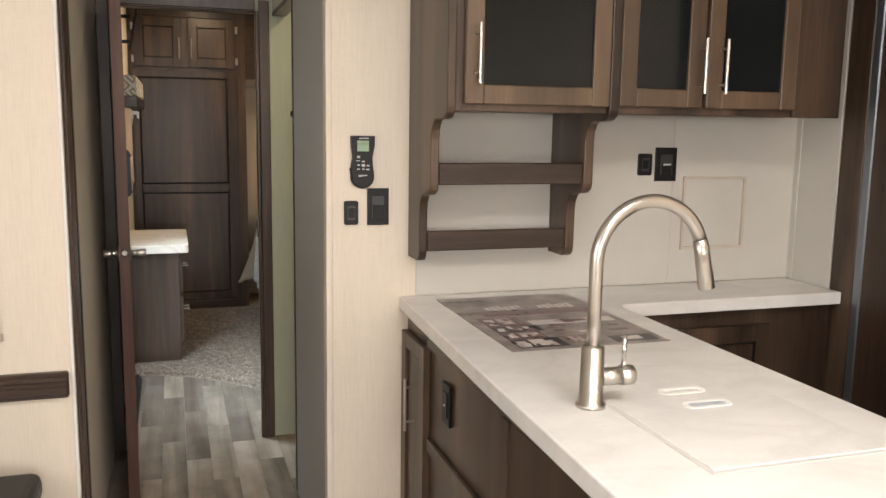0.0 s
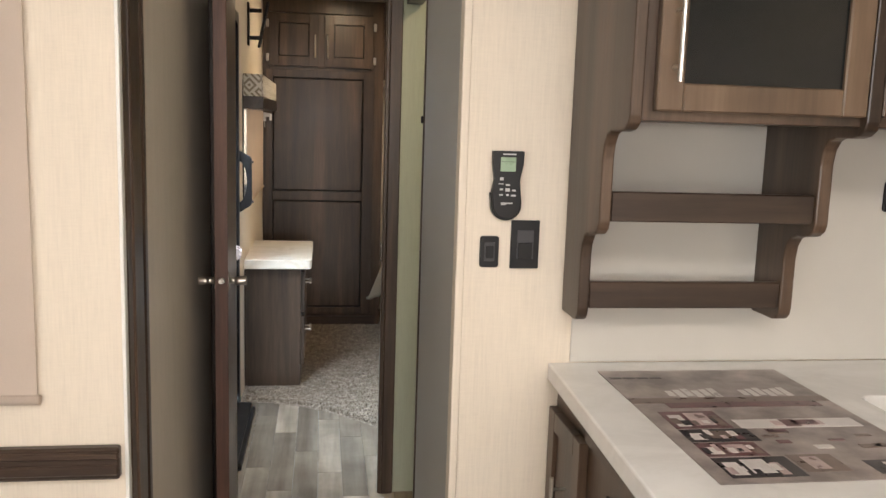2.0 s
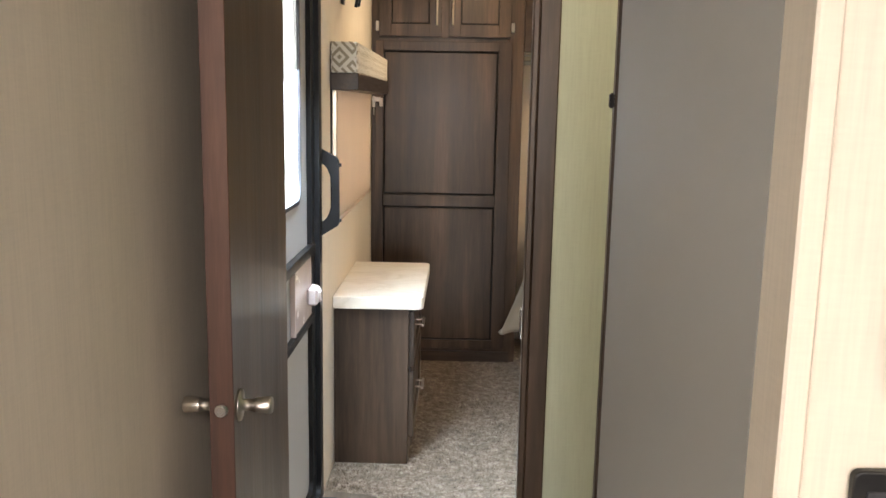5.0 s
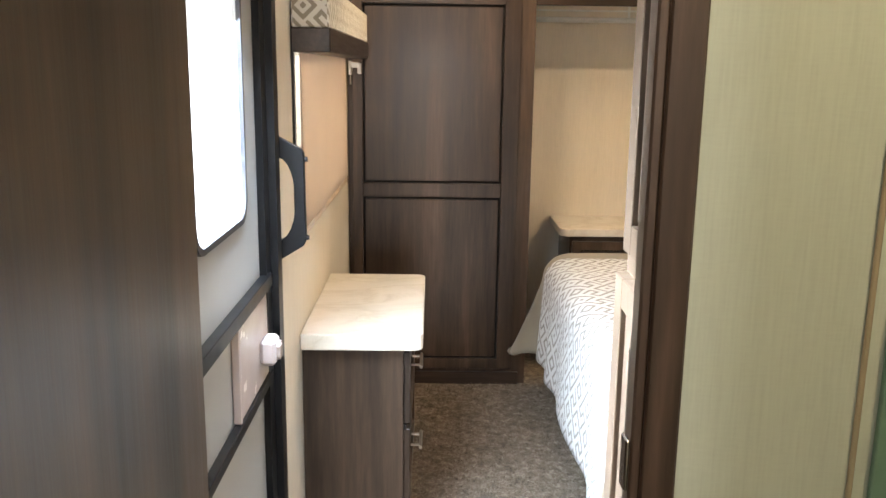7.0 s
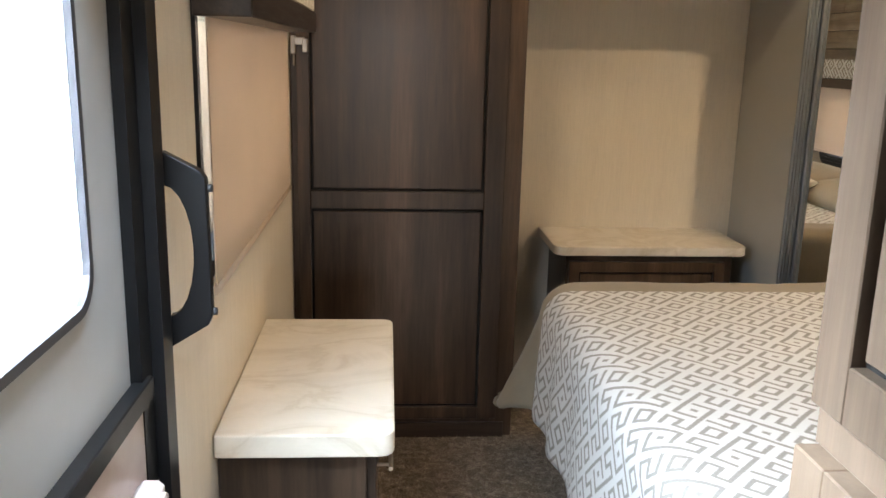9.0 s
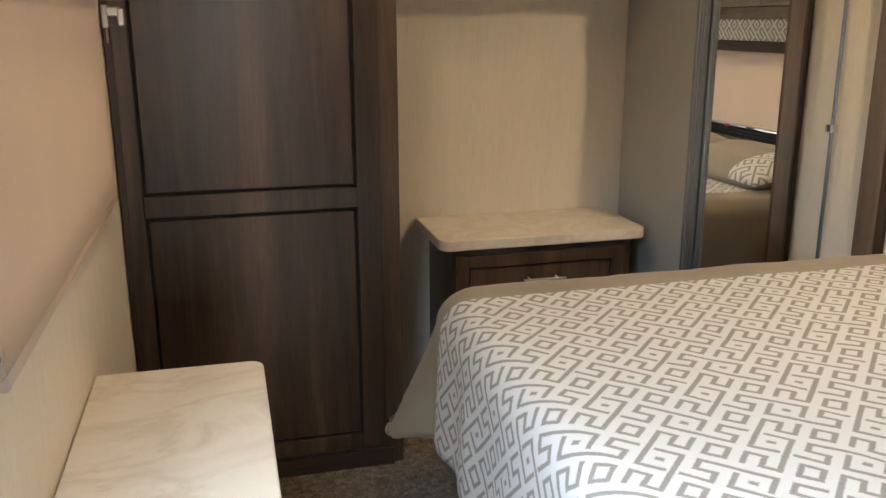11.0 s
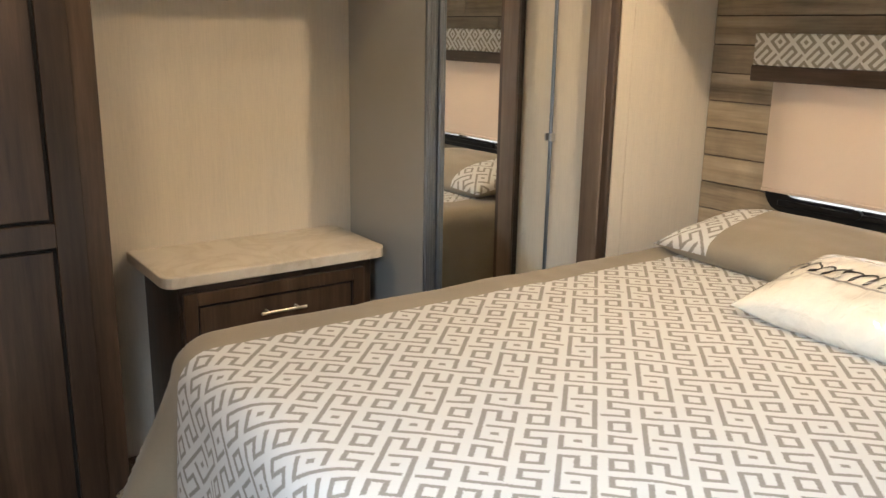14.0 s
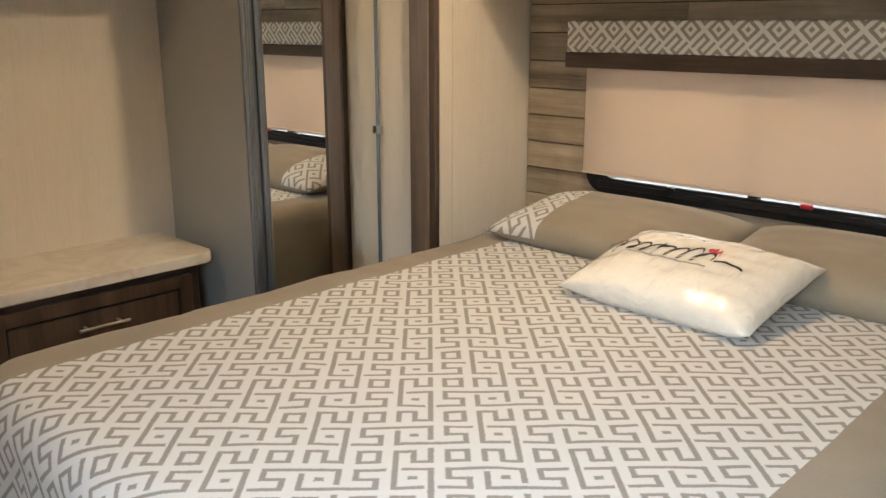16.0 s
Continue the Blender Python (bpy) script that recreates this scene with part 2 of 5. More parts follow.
PAPER = wallpaper("linen_wallpaper", (0.74, 0.665, 0.56))
# beige paper with the green-tinted light mixed into its colour
PAPER_GREENLIT = wallpaper("green_lit_wallpaper", (0.52, 0.57, 0.47))
GREYPANEL = plain("grey_panel", (0.42, 0.415, 0.395), 0.55, 0, 0.03, 4)
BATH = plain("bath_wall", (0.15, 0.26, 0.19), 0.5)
WOOD = wood("dark_wood", (0.017, 0.010, 0.0065), (0.056, 0.035, 0.023), (0.122, 0.079, 0.053))
WOOD_X = wood("dark_wood_x", (0.016, 0.0095, 0.0065), (0.048, 0.030, 0.021), (0.10, 0.064, 0.044), "x")
WOOD_Y = wood("dark_wood_y", (0.017, 0.010, 0.007), (0.052, 0.034, 0.0245), (0.112, 0.076, 0.055), "y")
# dark wood again, with the light that falls on it put into the colour
WOOD_LIT = wood("dark_wood_lit", (0.09, 0.060, 0.042), (0.17, 0.119, 0.084), (0.25, 0.182, 0.132))
ALDER = wood("alder_wood", (0.062, 0.040, 0.026), (0.105, 0.068, 0.043), (0.16, 0.107, 0.069))
REDWOOD = wood("red_edge_wood", (0.03, 0.013, 0.008), (0.095, 0.042, 0.027), (0.19, 0.095, 0.064), rough=0.5)
# near-black colour for the shade in grooves and gaps of wood fronts
GROOVE_SHADE = plain("groove_shade", (0.005, 0.004, 0.003), 0.7)
MARBLE = marble("white_counter", (0.80, 0.79, 0.77), (0.745, 0.735, 0.715), 0.13, 0.6)
CREAM = marble("cream_counter", (0.77, 0.70, 0.60), (0.64, 0.56, 0.45), 0.3)
VINYL = wood("vinyl_sheet", (0.10, 0.092, 0.085), (0.20, 0.187, 0.174), (0.34, 0.32, 0.295), "y", 0.3)
BACKSPLASH = plain("backsplash_panel", (0.585, 0.565, 0.52), 0.35, 0, 0.03, 5)
WHITE = plain("white_paint", (0.80, 0.79, 0.76), 0.4, 0, 0.03)
CEIL = plain("ceiling_vinyl", (0.78, 0.76, 0.71), 0.6, 0, 0.03)
BLACK = plain("black_plastic", (0.008, 0.008, 0.009), 0.38, 0, 0.15)
BLACK.node_tree.nodes["Principled BSDF"].inputs["Specular IOR Level"].default_value = 0.3
DARKPL = plain("grey_plastic", (0.035, 0.035, 0.04), 0.4)
NICKEL = plain("brushed_nickel", (0.56, 0.53, 0.49), 0.29, 1.0, 0.02, 9, 0.04)
STEEL = plain("bright_steel", (0.70, 0.70, 0.70), 0.18, 1.0, 0.02, 9, 0.03)
ALU = plain("grey_aluminium", (0.25, 0.28, 0.32), 0.38, 0.85, 0.06)
DOORGREY = plain("door_skin", (0.42, 0.43, 0.44), 0.35, 0, 0.05)
CLEARPL = plain("pale_plastic", (0.55, 0.47, 0.45), 0.25, 0, 0.04)
LCD = plain("lcd_green", (0.28, 0.40, 0.27), 0.3)
PRINT = plain("print_white", (0.50, 0.50, 0.50), 0.5)
TAUPE = cloth("taupe_cloth", (0.27, 0.225, 0.165))
GREYCLOTH = cloth("grey_cloth", (0.33, 0.30, 0.26))
KEY = key_weave("greek_key_cloth", (0.63, 0.62, 0.61), (0.25, 0.228, 0.205), 0.01086, (-18.73, 69.65))
KEY_SMALL = key_pattern("greek_key_valance", (0.78, 0.75, 0.68), (0.28, 0.245, 0.19), 0.0110)
SHADE = shade_cloth("blush_shade", (0.68, 0.56, 0.45))
SHADE_PALE = shade_cloth("pale_shade", (0.72, 0.62, 0.54))
PILLOW_WHITE = plain("bagged_pillow", (0.80, 0.76, 0.68), 0.16, 0, 0.04, 30)
n8, l8, b8 = PILLOW_WHITE.node_tree.nodes, PILLOW_WHITE.node_tree.links, PILLOW_WHITE.node_tree.nodes["Principled BSDF"]
relief(n8, l8, b8, tex(n8, l8, coords(n8, l8, (1, 0.45, 1)), 26, 3, 0.5, 1.2), 0.55, 0.012)
b8.inputs["Coat Weight"].default_value, b8.inputs["Coat Roughness"].default_value = 0.6, 0.08
MIRROR = plain("mirror_silver", (0.86, 0.87, 0.86), 0.01, 1.0, 0.0, 3, 0.0)
TINT = plain("smoked_glass", (0.006, 0.008, 0.009), 0.05, 0, 0.1, 4, 0.02)
TINT.node_tree.nodes["Principled BSDF"].inputs["Specular IOR Level"].default_value = 0.3
CLEAR = glass("clear_glass")
PUCK = glow("lamp_lens", (1.0, 0.86, 0.66), 12)
OUT = glow("daylight_backdrop", (0.97, 0.99, 1.0), 5.0)
INK = plain("black_ink", (0.015, 0.012, 0.012), 0.4)
RED = plain("red_ink", (0.45, 0.02, 0.03), 0.4)


# ---- mesh helpers ----
def finish(name, bm, mat, m=None, parent=None, smooth=False):
    me = bpy.data.meshes.new(name)
    bmesh.ops.recalc_face_normals(bm, faces=bm.faces)
    bm.to_mesh(me)
    bm.free()
    for k in (mat if isinstance(mat, (list, tuple)) else [mat]):
        me.materials.append(k)
    if smooth:
        for p in me.polygons:
            p.use_smooth = True
    ob = new(name, me)
    ob.matrix_basis = m or Matrix()
    if parent:
        ob.parent = parent
        base = parent.matrix_basis if not parent.parent else parent.parent.matrix_basis @ parent.matrix_parent_inverse @ parent.matrix_basis
        ob.matrix_parent_inverse = base.inverted()
    return ob


def add_box(bm, x0, x1, y0, y1, z0, z1, bevel=0.0, mi=0, seg=1):
    r = bmesh.ops.create_cube(bm, size=1)
    vs = r["verts"]
    for v in vs:
        v.co = Vector(((x0 + x1) / 2 + v.co.x * (x1 - x0), (y0 + y1) / 2 + v.co.y * (y1 - y0), (z0 + z1) / 2 + v.co.z * (z1 - z0)))
    fs = set(f for v in vs for f in v.link_faces)
    for f in fs:
        f.material_index = mi
    if bevel > 0:
        es = set(e for v in vs for e in v.link_edges)
        bmesh.ops.bevel(bm, geom=list(es), offset=bevel, segments=seg, profile=0.5, affect="EDGES", material=mi)


def box(name, x0, x1, y0, y1, z0, z1, mat, bevel=0.002, parent=None, seg=1):
    c = ((x0 + x1) / 2, (y0 + y1) / 2, (z0 + z1) / 2)
    bm = bmesh.new()
    add_box(bm, x0 - c[0], x1 - c[0], y0 - c[1], y1 - c[1], z0 - c[2], z1 - c[2], bevel, 0, seg)
    return finish(name, bm, mat, Matrix.Translation(c), parent)


def boxes(name, parts, mat, m=None, parent=None, bevel=0.002):
    """parts: (x0, x1, y0, y1, z0, z1[, material index]) joined into one mesh."""
    bm = bmesh.new()
    for p in parts:
        add_box(bm, *p[:6], bevel, p[6] if len(p) > 6 else 0)
    return finish(name, bm, mat, m, parent)


def tube(name, pts, radius, mat, parent=None, m=None, sides=16):
    """A round bar along a path, closed at both ends; radius may be one number or one for each point."""
    bm = bmesh.new()
    rings = []
    pts = [Vector(p) for p in pts]
    side = None
    for i, p in enumerate(pts):
        d = (pts[min(i + 1, len(pts) - 1)] - pts[max(i - 1, 0)]).normalized()
        if side is None:
            side = d.orthogonal().normalized()
        side = (side - d * side.dot(d)).normalized()
        up = d.cross(side)
        r = radius[i] if isinstance(radius, (list, tuple)) else radius
        rings.append([bm.verts.new(p + r * (side * math.cos(a) + up * math.sin(a))) for a in [2 * math.pi * k / sides for k in range(sides)]])
    for a, b in zip(rings, rings[1:]):
        for k in range(sides):
            bm.faces.new((a[k], a[(k + 1) % sides], b[(k + 1) % sides], b[k])).smooth = True
    bm.faces.new(rings[0]), bm.faces.new(rings[-1])
    return finish(name, bm, mat, m, parent)


def prism(name, outline, y0, y1, mat, m=None, parent=None, bevel=0.0, mi=None):
    """An (x, z) outline pushed from y0 to y1."""
    bm = bmesh.new()
    f = bm.faces.new([bm.verts.new((x, y0, z)) for x, z in outline])
    r = bmesh.ops.extrude_face_region(bm, geom=[f])
    for v in r["geom"]:
        if isinstance(v, bmesh.types.BMVert):
            v.co.y = y1
    if bevel:
        bmesh.ops.bevel(bm, geom=bm.edges[:], offset=bevel, segments=2, profile=0.5, affect="EDGES")
    return finish(name, bm, mat, m, parent)


def rounded(x0, x1, z0, z1, r, steps=5):
    out = []
    for cx, cz, a in ((x1 - r, z1 - r, 0), (x0 + r, z1 - r, 90), (x0 + r, z0 + r, 180), (x1 - r, z0 + r, 270)):
        out += [(cx + r * math.cos(radians(a + 90 * k / steps)), cz + r * math.sin(radians(a + 90 * k / steps))) for k in range(steps + 1)]
    return out


def ringed(name, outer, inner, y0, y1, mat, m=None, parent=None):
    """A frame between two outlines of the same length."""
    bm = bmesh.new()
    k = len(outer)
    v = [[bm.verts.new((x, y, z)) for x, z in o] for o in (outer, inner) for y in (y0, y1)]
    for i in range(k):
        j = (i + 1) % k
        for a, b in ((0, 1), (2, 3), (0, 2), (1, 3)):
            bm.faces.new((v[a][i], v[a][j], v[b][j], v[b][i]))
    return finish(name, bm, mat, m, parent)


def wall(name, axis, p0, p1, a0, a1, z0, z1, mat, holes=(), label="", bevel=0.0):
    """A wall between planes p0 and p1 of the axis, from a0 to a1 along it, with holes (a0, a1, z0, z1)."""
    cuts_a = sorted({a0, a1, *[h[0] for h in holes], *[h[1] for h in holes]})
    cuts_z = sorted({z0, z1, *[h[2] for h in holes], *[h[3] for h in holes]})
    bm = bmesh.new()
    for i in range(len(cuts_a) - 1):
        for j in range(len(cuts_z) - 1):
            ca, cz = (cuts_a[i] + cuts_a[i + 1]) / 2, (cuts_z[j] + cuts_z[j + 1]) / 2
            if any(h[0] < ca < h[1] and h[2] < cz < h[3] for h in holes):
                continue
            if axis == "x":
                add_box(bm, p0, p1, cuts_a[i], cuts_a[i + 1], cuts_z[j], cuts_z[j + 1])
            else:
                add_box(bm, cuts_a[i], cuts_a[i + 1], p0, p1, cuts_z[j], cuts_z[j + 1])
    bmesh.ops.remove_doubles(bm, verts=bm.verts, dist=0.0005)
    seen = {}
    for f in bm.faces:
        seen.setdefault(tuple(round(c, 3) for c in f.calc_center_median()), []).append(f)
    bmesh.ops.delete(bm, geom=[f for g in seen.values() if len(g) > 1 for f in g], context="FACES")
    return tagged(finish(name, bm, mat), label, "wall", kind="structure")


def thing(name, at, label, category, group=""):
    return tagged(place_empty(name, at), label, category, group)


def place_empty(name, at):
    ob = new(name)
    ob.empty_display_size = 0.05
    ob.matrix_basis = Matrix.Translation(at)
    return ob


FACE_X = Matrix.Rotation(radians(-90), 4, "Z")   # turns a front that looks to -y so that it looks to -x
FACE_PX = Matrix.Rotation(radians(90), 4, "Z")   # ... to +x


def panel_front(name, w, h, mats, m, parent, rail=0.055, depth=0.02, panel=None, slab=False):
    """A shaker front: frame, near-black sheet as groove shade and sunken panel, centred on m, looking to -y."""
    p, q = w / 2, h / 2
    parts = [(-p, -p + rail, -depth, 0, -q, q), (p - rail, p, -depth, 0, -q, q),
             (-p + rail, p - rail, -depth, 0, q - rail, q), (-p + rail, p - rail, -depth, 0, -q, -q + rail),
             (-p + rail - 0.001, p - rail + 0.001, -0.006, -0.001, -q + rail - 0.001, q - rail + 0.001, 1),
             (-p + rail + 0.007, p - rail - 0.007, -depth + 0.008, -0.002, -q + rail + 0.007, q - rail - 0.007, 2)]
    return boxes(name, parts, [mats[0], GROOVE_SHADE, panel or mats[0]], m, parent, 0.0015)


def bar_pull(parent, m, length=0.15, across=False, r=0.005, out=0.03):
    """A straight bar on two posts, standing out to -y of m."""
    h = length / 2
    bm = bmesh.new()
    rot = Matrix.Rotation(radians(90), 4, "Y") if across else Matrix()
    bmesh.ops.create_cone(bm, cap_ends=True, segments=12, radius1=r, radius2=r, depth=length, matrix=Matrix.Translation((0, -out, 0)) @ rot)
    for s in (-0.33, 0.33):
        c = Vector((s * length, -out / 2, 0)) if across else Vector((0, -out / 2, s * length))
        bmesh.ops.create_cone(bm, cap_ends=True, segments=10, radius1=r * 0.8, radius2=r * 0.8, depth=out, matrix=Matrix.Translation(c) @ Matrix.Rotation(radians(90), 4, "X"))
    ob = finish("handle", bm, NICKEL, m, parent)
    return tagged(ob, "brushed nickel bar handle")


# ---- structure ----
LW, RW, HB = -0.27, 2.17, 2.66
CB, CK = 2.22, 2.34
floor_base = tagged(boxes("floor", [(-1.36, RW + 0.06, -3.56, 2.42, -0.12, -0.006), (LW - 0.06, RW + 0.06, 2.42, 7.0, -0.12, -0.006)], [VINYL], bevel=0), "floor under vinyl planks and carpet", "floor", kind="structure")
wall("wall_left", "x", LW - 0.06, LW, 2.50, 7.0, 0, CB, PAPER, [(3.84, 4.724, 0.0, 1.90), (4.998, 6.20, 1.02, 1.60)], "cream linen-textured outer wall with entry door and window")
wall("wall_slide_end", "y", 2.30, 2.42, -1.30, -0.262, 0, CK, PAPER, label="cream linen-textured wall beside the hall")
wall("wall_kitchen_end", "y", 2.43, 2.49, 0.425, RW, 0, CK, PAPER, label="cream linen-textured wall with switches")
wall("wall_hall_right", "x", 0.425, 0.475, 2.492, 3.11, 0, CB, GREYPANEL, label="satin grey panel on the hall side of the bathroom")
box_h = tagged(box("wall_bath_header", 0.425, 0.475, 3.112, 3.718, 1.86, CB, PAPER, 0), "wall over the bathroom doorway", "wall", kind="structure")
wall("wall_partition", "y", 3.72, 3.78, LW, RW, 0, CB, PAPER_GREENLIT, [(-0.222, 0.376, 0, 1.865)], "beige wall round the bedroom doorway, coloured for green-tinted light")
# dark green here stands in for the dim, tinted light of the bathroom
wall("wall_bath_end", "x", 1.25, 1.30, 2.492, 3.718, 0, CB, BATH, label="bathroom wall coloured dark green for dim, tinted light")
wall("wall_right_rear", "x", RW, RW + 0.06, -3.5, 4.40, 0, CK, PAPER, label="cream outer wall of the kitchen")
wall("wall_right_front", "x", RW, RW + 0.06, 6.262, 7.0, 0, CB, PAPER, label="cream wall beside the bed slide")
wall("wall_slide_header", "x", RW, RW + 0.06, 4.402, 6.26, 1.74, CB, PAPER, label="cream wall above the bed slide")
wall("wall_slide_far", "y", 6.262, 6.31, RW + 0.062, HB, 0.3, 1.95, PAPER, label="cream side wall of the bed slide")
wall("wall_slide_near", "y", 4.352, 4.40, RW + 0.062, HB, 0.3, 1.95, PAPER, label="cream side wall of the bed slide")
headboard = wall("wall_headboard", "x", HB, HB + 0.06, 4.352, 6.31, 0.3, 1.95, WOOD_Y, [(4.76, 5.93, 0.85, 1.36)], "wall behind the bed clad with weathered grey-brown boards")
tagged(box("ceiling_slide", RW + 0.062, HB + 0.06, 4.352, 6.31, 1.952, 2.0, CEIL, 0), "white ceiling of the bed slide", "ceiling", kind="structure")
tagged(box("floor_slide", RW + 0.0, HB + 0.06, 4.352, 6.31, 0.25, 0.298, WOOD_Y, 0), "dark floor of the bed slide", "floor", kind="structure")
wall("wall_front", "y", 6.92, 6.98, LW, RW, 0, CB, PAPER, label="cream back wall of the open closet")
wall("wall_rear", "y", -3.56, -3.5, -1.36, RW + 0.06, 0, CK, PAPER, [(-0.6, 1.4, 1.0, 1.9)], "unseen cream rear wall with an added wide window")
wall("wall_slide_left", "x", -1.36, -1.30, -3.5, 2.42, 0, CK, PAPER, [(-0.5, 1.1, 1.05, 1.85)], "unseen cream wall with an added window")
tagged(box("ceiling_bedroom", LW - 0.06, RW + 0.06, 2.432, 7.0, CB, CB + 0.05, CEIL, 0), "white ceiling of hall and bedroom", "ceiling", kind="structure")
tagged(box("ceiling_kitchen", -1.36, RW + 0.06, -3.56, 2.42, CK, CK + 0.05, CEIL, 0), "white ceiling of the kitchen", "ceiling", kind="structure")
tagged(box("wall_soffit", LW - 0.06, RW + 0.06, 2.422, 2.43, CB, CK + 0.05, CEIL, 0), "step between the two ceilings", "wall", kind="structure")
tagged(box("wall_hall_return", -0.36, LW - 0.002, 2.422, 2.498, 0, CB, PAPER, 0), "narrow return of the hall wall", "wall", kind="structure")
for nm, a in (("backdrop_1", (-2.6, -2.55, 2.2, 8.0, -0.5, 4.0)), ("backdrop_2", (4.2, 4.25, 3.0, 7.5, -0.5, 3.5))):
    tagged(box(nm, *a, OUT, 0), "bright overcast daylight outside", "backdrop", kind="structure")

# frames the added kitchen openings behind the camera, never in view
def far_window(name, m, w, z0, z1):
    e = tagged(place_empty(name, m.translation), "unseen black-framed window with clear glass, added for kitchen light", "window", kind="structure")
    ringed("frame", rounded(-w / 2, w / 2, z0, z1, 0.05), rounded(-w / 2 + 0.04, w / 2 - 0.04, z0 + 0.04, z1 - 0.04, 0.03), -0.01, 0.05, BLACK, m, e)
    prism("pane", rounded(-w / 2 + 0.041, w / 2 - 0.041, z0 + 0.041, z1 - 0.041, 0.03), 0.06, 0.064, CLEAR, m, e).visible_shadow = False


far_window("window_3", Matrix.Translation((0.4, -3.5, 0)) @ Matrix.Rotation(radians(180), 4, "Z"), 1.996, 1.002, 1.898)
far_window("window_4", Matrix.Translation((-1.30, 0.3, 0)) @ FACE_PX, 1.596, 1.052, 1.848)

# hall entrance casing, doorway casing, bathroom casing, slide fascia
tagged(boxes("trim_hall_casing", [(-0.2605, -0.252, 2.322, 2.494, 0.002, CB - 0.002), (-0.2605, -0.247, 2.36, 2.445, 0.002, CB - 0.002), (-0.2605, -0.246, 2.462, 2.49, 0.002, CB - 0.002)], [WOOD], bevel=0.003), "dark wood casing at the hall entrance", "trim", kind="structure")
tagged(box("trim_wall_end", -0.2615, -0.254, 2.297, 2.320, 0.002, CK - 0.01, WHITE, 0.001), "white edge strip of the wall", "trim", kind="structure")
tagged(boxes("trim_doorway", [(0.364, 0.408, 3.700, 3.7195, 0.002, 1.905), (0.350, 0.3645, 3.704, 3.738, 0.002, 1.862), (-0.268, -0.222, 3.700, 3.722, 0.002, 1.905), (-0.222, 0.350, 3.700, 3.722, 1.862, 1.905),
                              (0.3645, 0.3765, 3.7195, 3.784, 0.002, 1.862), (-0.224, -0.215, 3.718, 3.79, 0.002, 1.862), (-0.222, 0.350, 3.718, 3.79, 1.856, 1.866)], [WOOD], bevel=0.003), "dark wood casing round the bedroom doorway", "trim", kind="structure")
tagged(boxes("trim_bath_casing", [(0.421, 0.479, 3.108, 3.126, 0.002, 1.86), (0.421, 0.479, 3.126, 3.715, 1.845, 1.862)], [WOOD], bevel=0.002), "thin dark casing of the bathroom doorway", "trim", kind="structure")
tagged(box("bath_latch", 0.414, 0.4215, 3.108, 3.122, 1.426, 1.448, BLACK, 0.003), "small black catch on the bathroom casing", "catch")
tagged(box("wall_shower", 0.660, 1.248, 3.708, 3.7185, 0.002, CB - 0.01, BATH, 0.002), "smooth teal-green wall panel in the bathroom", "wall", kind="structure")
tagged(box("trim_bath_corner", 0.632, 0.640, 3.714, 3.7195, 0.002, CB - 0.01, plain("tan_strip", (0.36, 0.30, 0.20), 0.6), 0.002), "tan corner strip on the bathroom wall", "trim", kind="structure")
# raised board takes the lighter, lit copy of the wood
tagged(boxes("trim_slide_fascia", [(RW - 0.022, RW - 0.001, 6.262, 6.39, 0.002, 2.0), (RW - 0.030, RW - 0.021, 6.290, 6.385, 0.002, 2.0, 1)], [WOOD, WOOD_LIT], bevel=0.004), "dark wood fascia of the bed slide", "trim", kind="structure")
tagged(box("trim_kitchen_corner", 0.4215, 0.440, 2.424, 2.431, 0.002, CK - 0.01, PAPER, 0.002), "cream corner strip", "trim", kind="structure")
tagged(boxes("trim_chair_rail", [(-1.29, -0.268, 2.276, 2.299, 0.705, 0.772), (-1.29, -0.268, 2.268, 2.277, 0.716, 0.738), (-1.29, -0.268, 2.270, 2.277, 0.748, 0.764)], [WOOD_X], bevel=0.004), "dark wood chair rail", "trim", kind="structure")
strike = tagged(box("strike_plate", 0.3445, 0.3505, 3.708, 3.734, 0.91, 0.98, STEEL, 0.002), "bright steel strike plate on the door jamb", "strike plate")


# ---- lamps on the unseen ceilings, kitchen and bathroom ones added ----
def puck(x, y, z, watts):
    e = thing("ceiling_lamp", (x, y, z), "unseen round warm-white ceiling lamp, switched on", "lamp", "ceiling lamps")
    tube("rim", [(x, y, z), (x, y, z - 0.018)], [0.075, 0.068], WHITE, e, sides=24)
    tube("lens", [(x, y, z - 0.0185), (x, y, z - 0.022)], [0.055, 0.05], PUCK, e, sides=24)
    lamp = new("lamp_light", bpy.data.lights.new("lamp_light", "AREA"))
    lamp.data.shape, lamp.data.size, lamp.data.energy, lamp.data.color = "DISK", 0.11, watts, WARM
    lamp.matrix_basis = look((x, y, z - 0.03), (x, y, 0))
    return e


puck(0.25, 5.85, CB, 4.8)
puck(1.79, 5.53, CB, 14.5)
# kitchen fill lamp, added out of view
puck(1.6, 0.2, CK, 5)
# unseen panel added overhead to give the kitchen more light from above
added_lamp = thing("added_panel_lamp", (0.55, 0.15, CK), "wide flat white ceiling lamp, unseen, added to light the kitchen", "lamp")
box("rim", 0.10, 1.0, -0.15, 0.45, CK - 0.03, CK - 0.001, WHITE, 0.004, added_lamp)
box("lens", 0.12, 0.98, -0.13, 0.43, CK - 0.034, CK - 0.0305, glow("panel_lens", (1.0, 0.97, 0.92), 4), 0, added_lamp)
area("panel_fill", (0.55, 0.15, CK - 0.04), (0.55, 0.2, 0), 0.8, 0.5, 33, (1.0, 0.915, 0.865))
# added bathroom lamp, unseen, brightens the wall by the bedroom doorway
puck(0.85, 3.1, CB, 5)


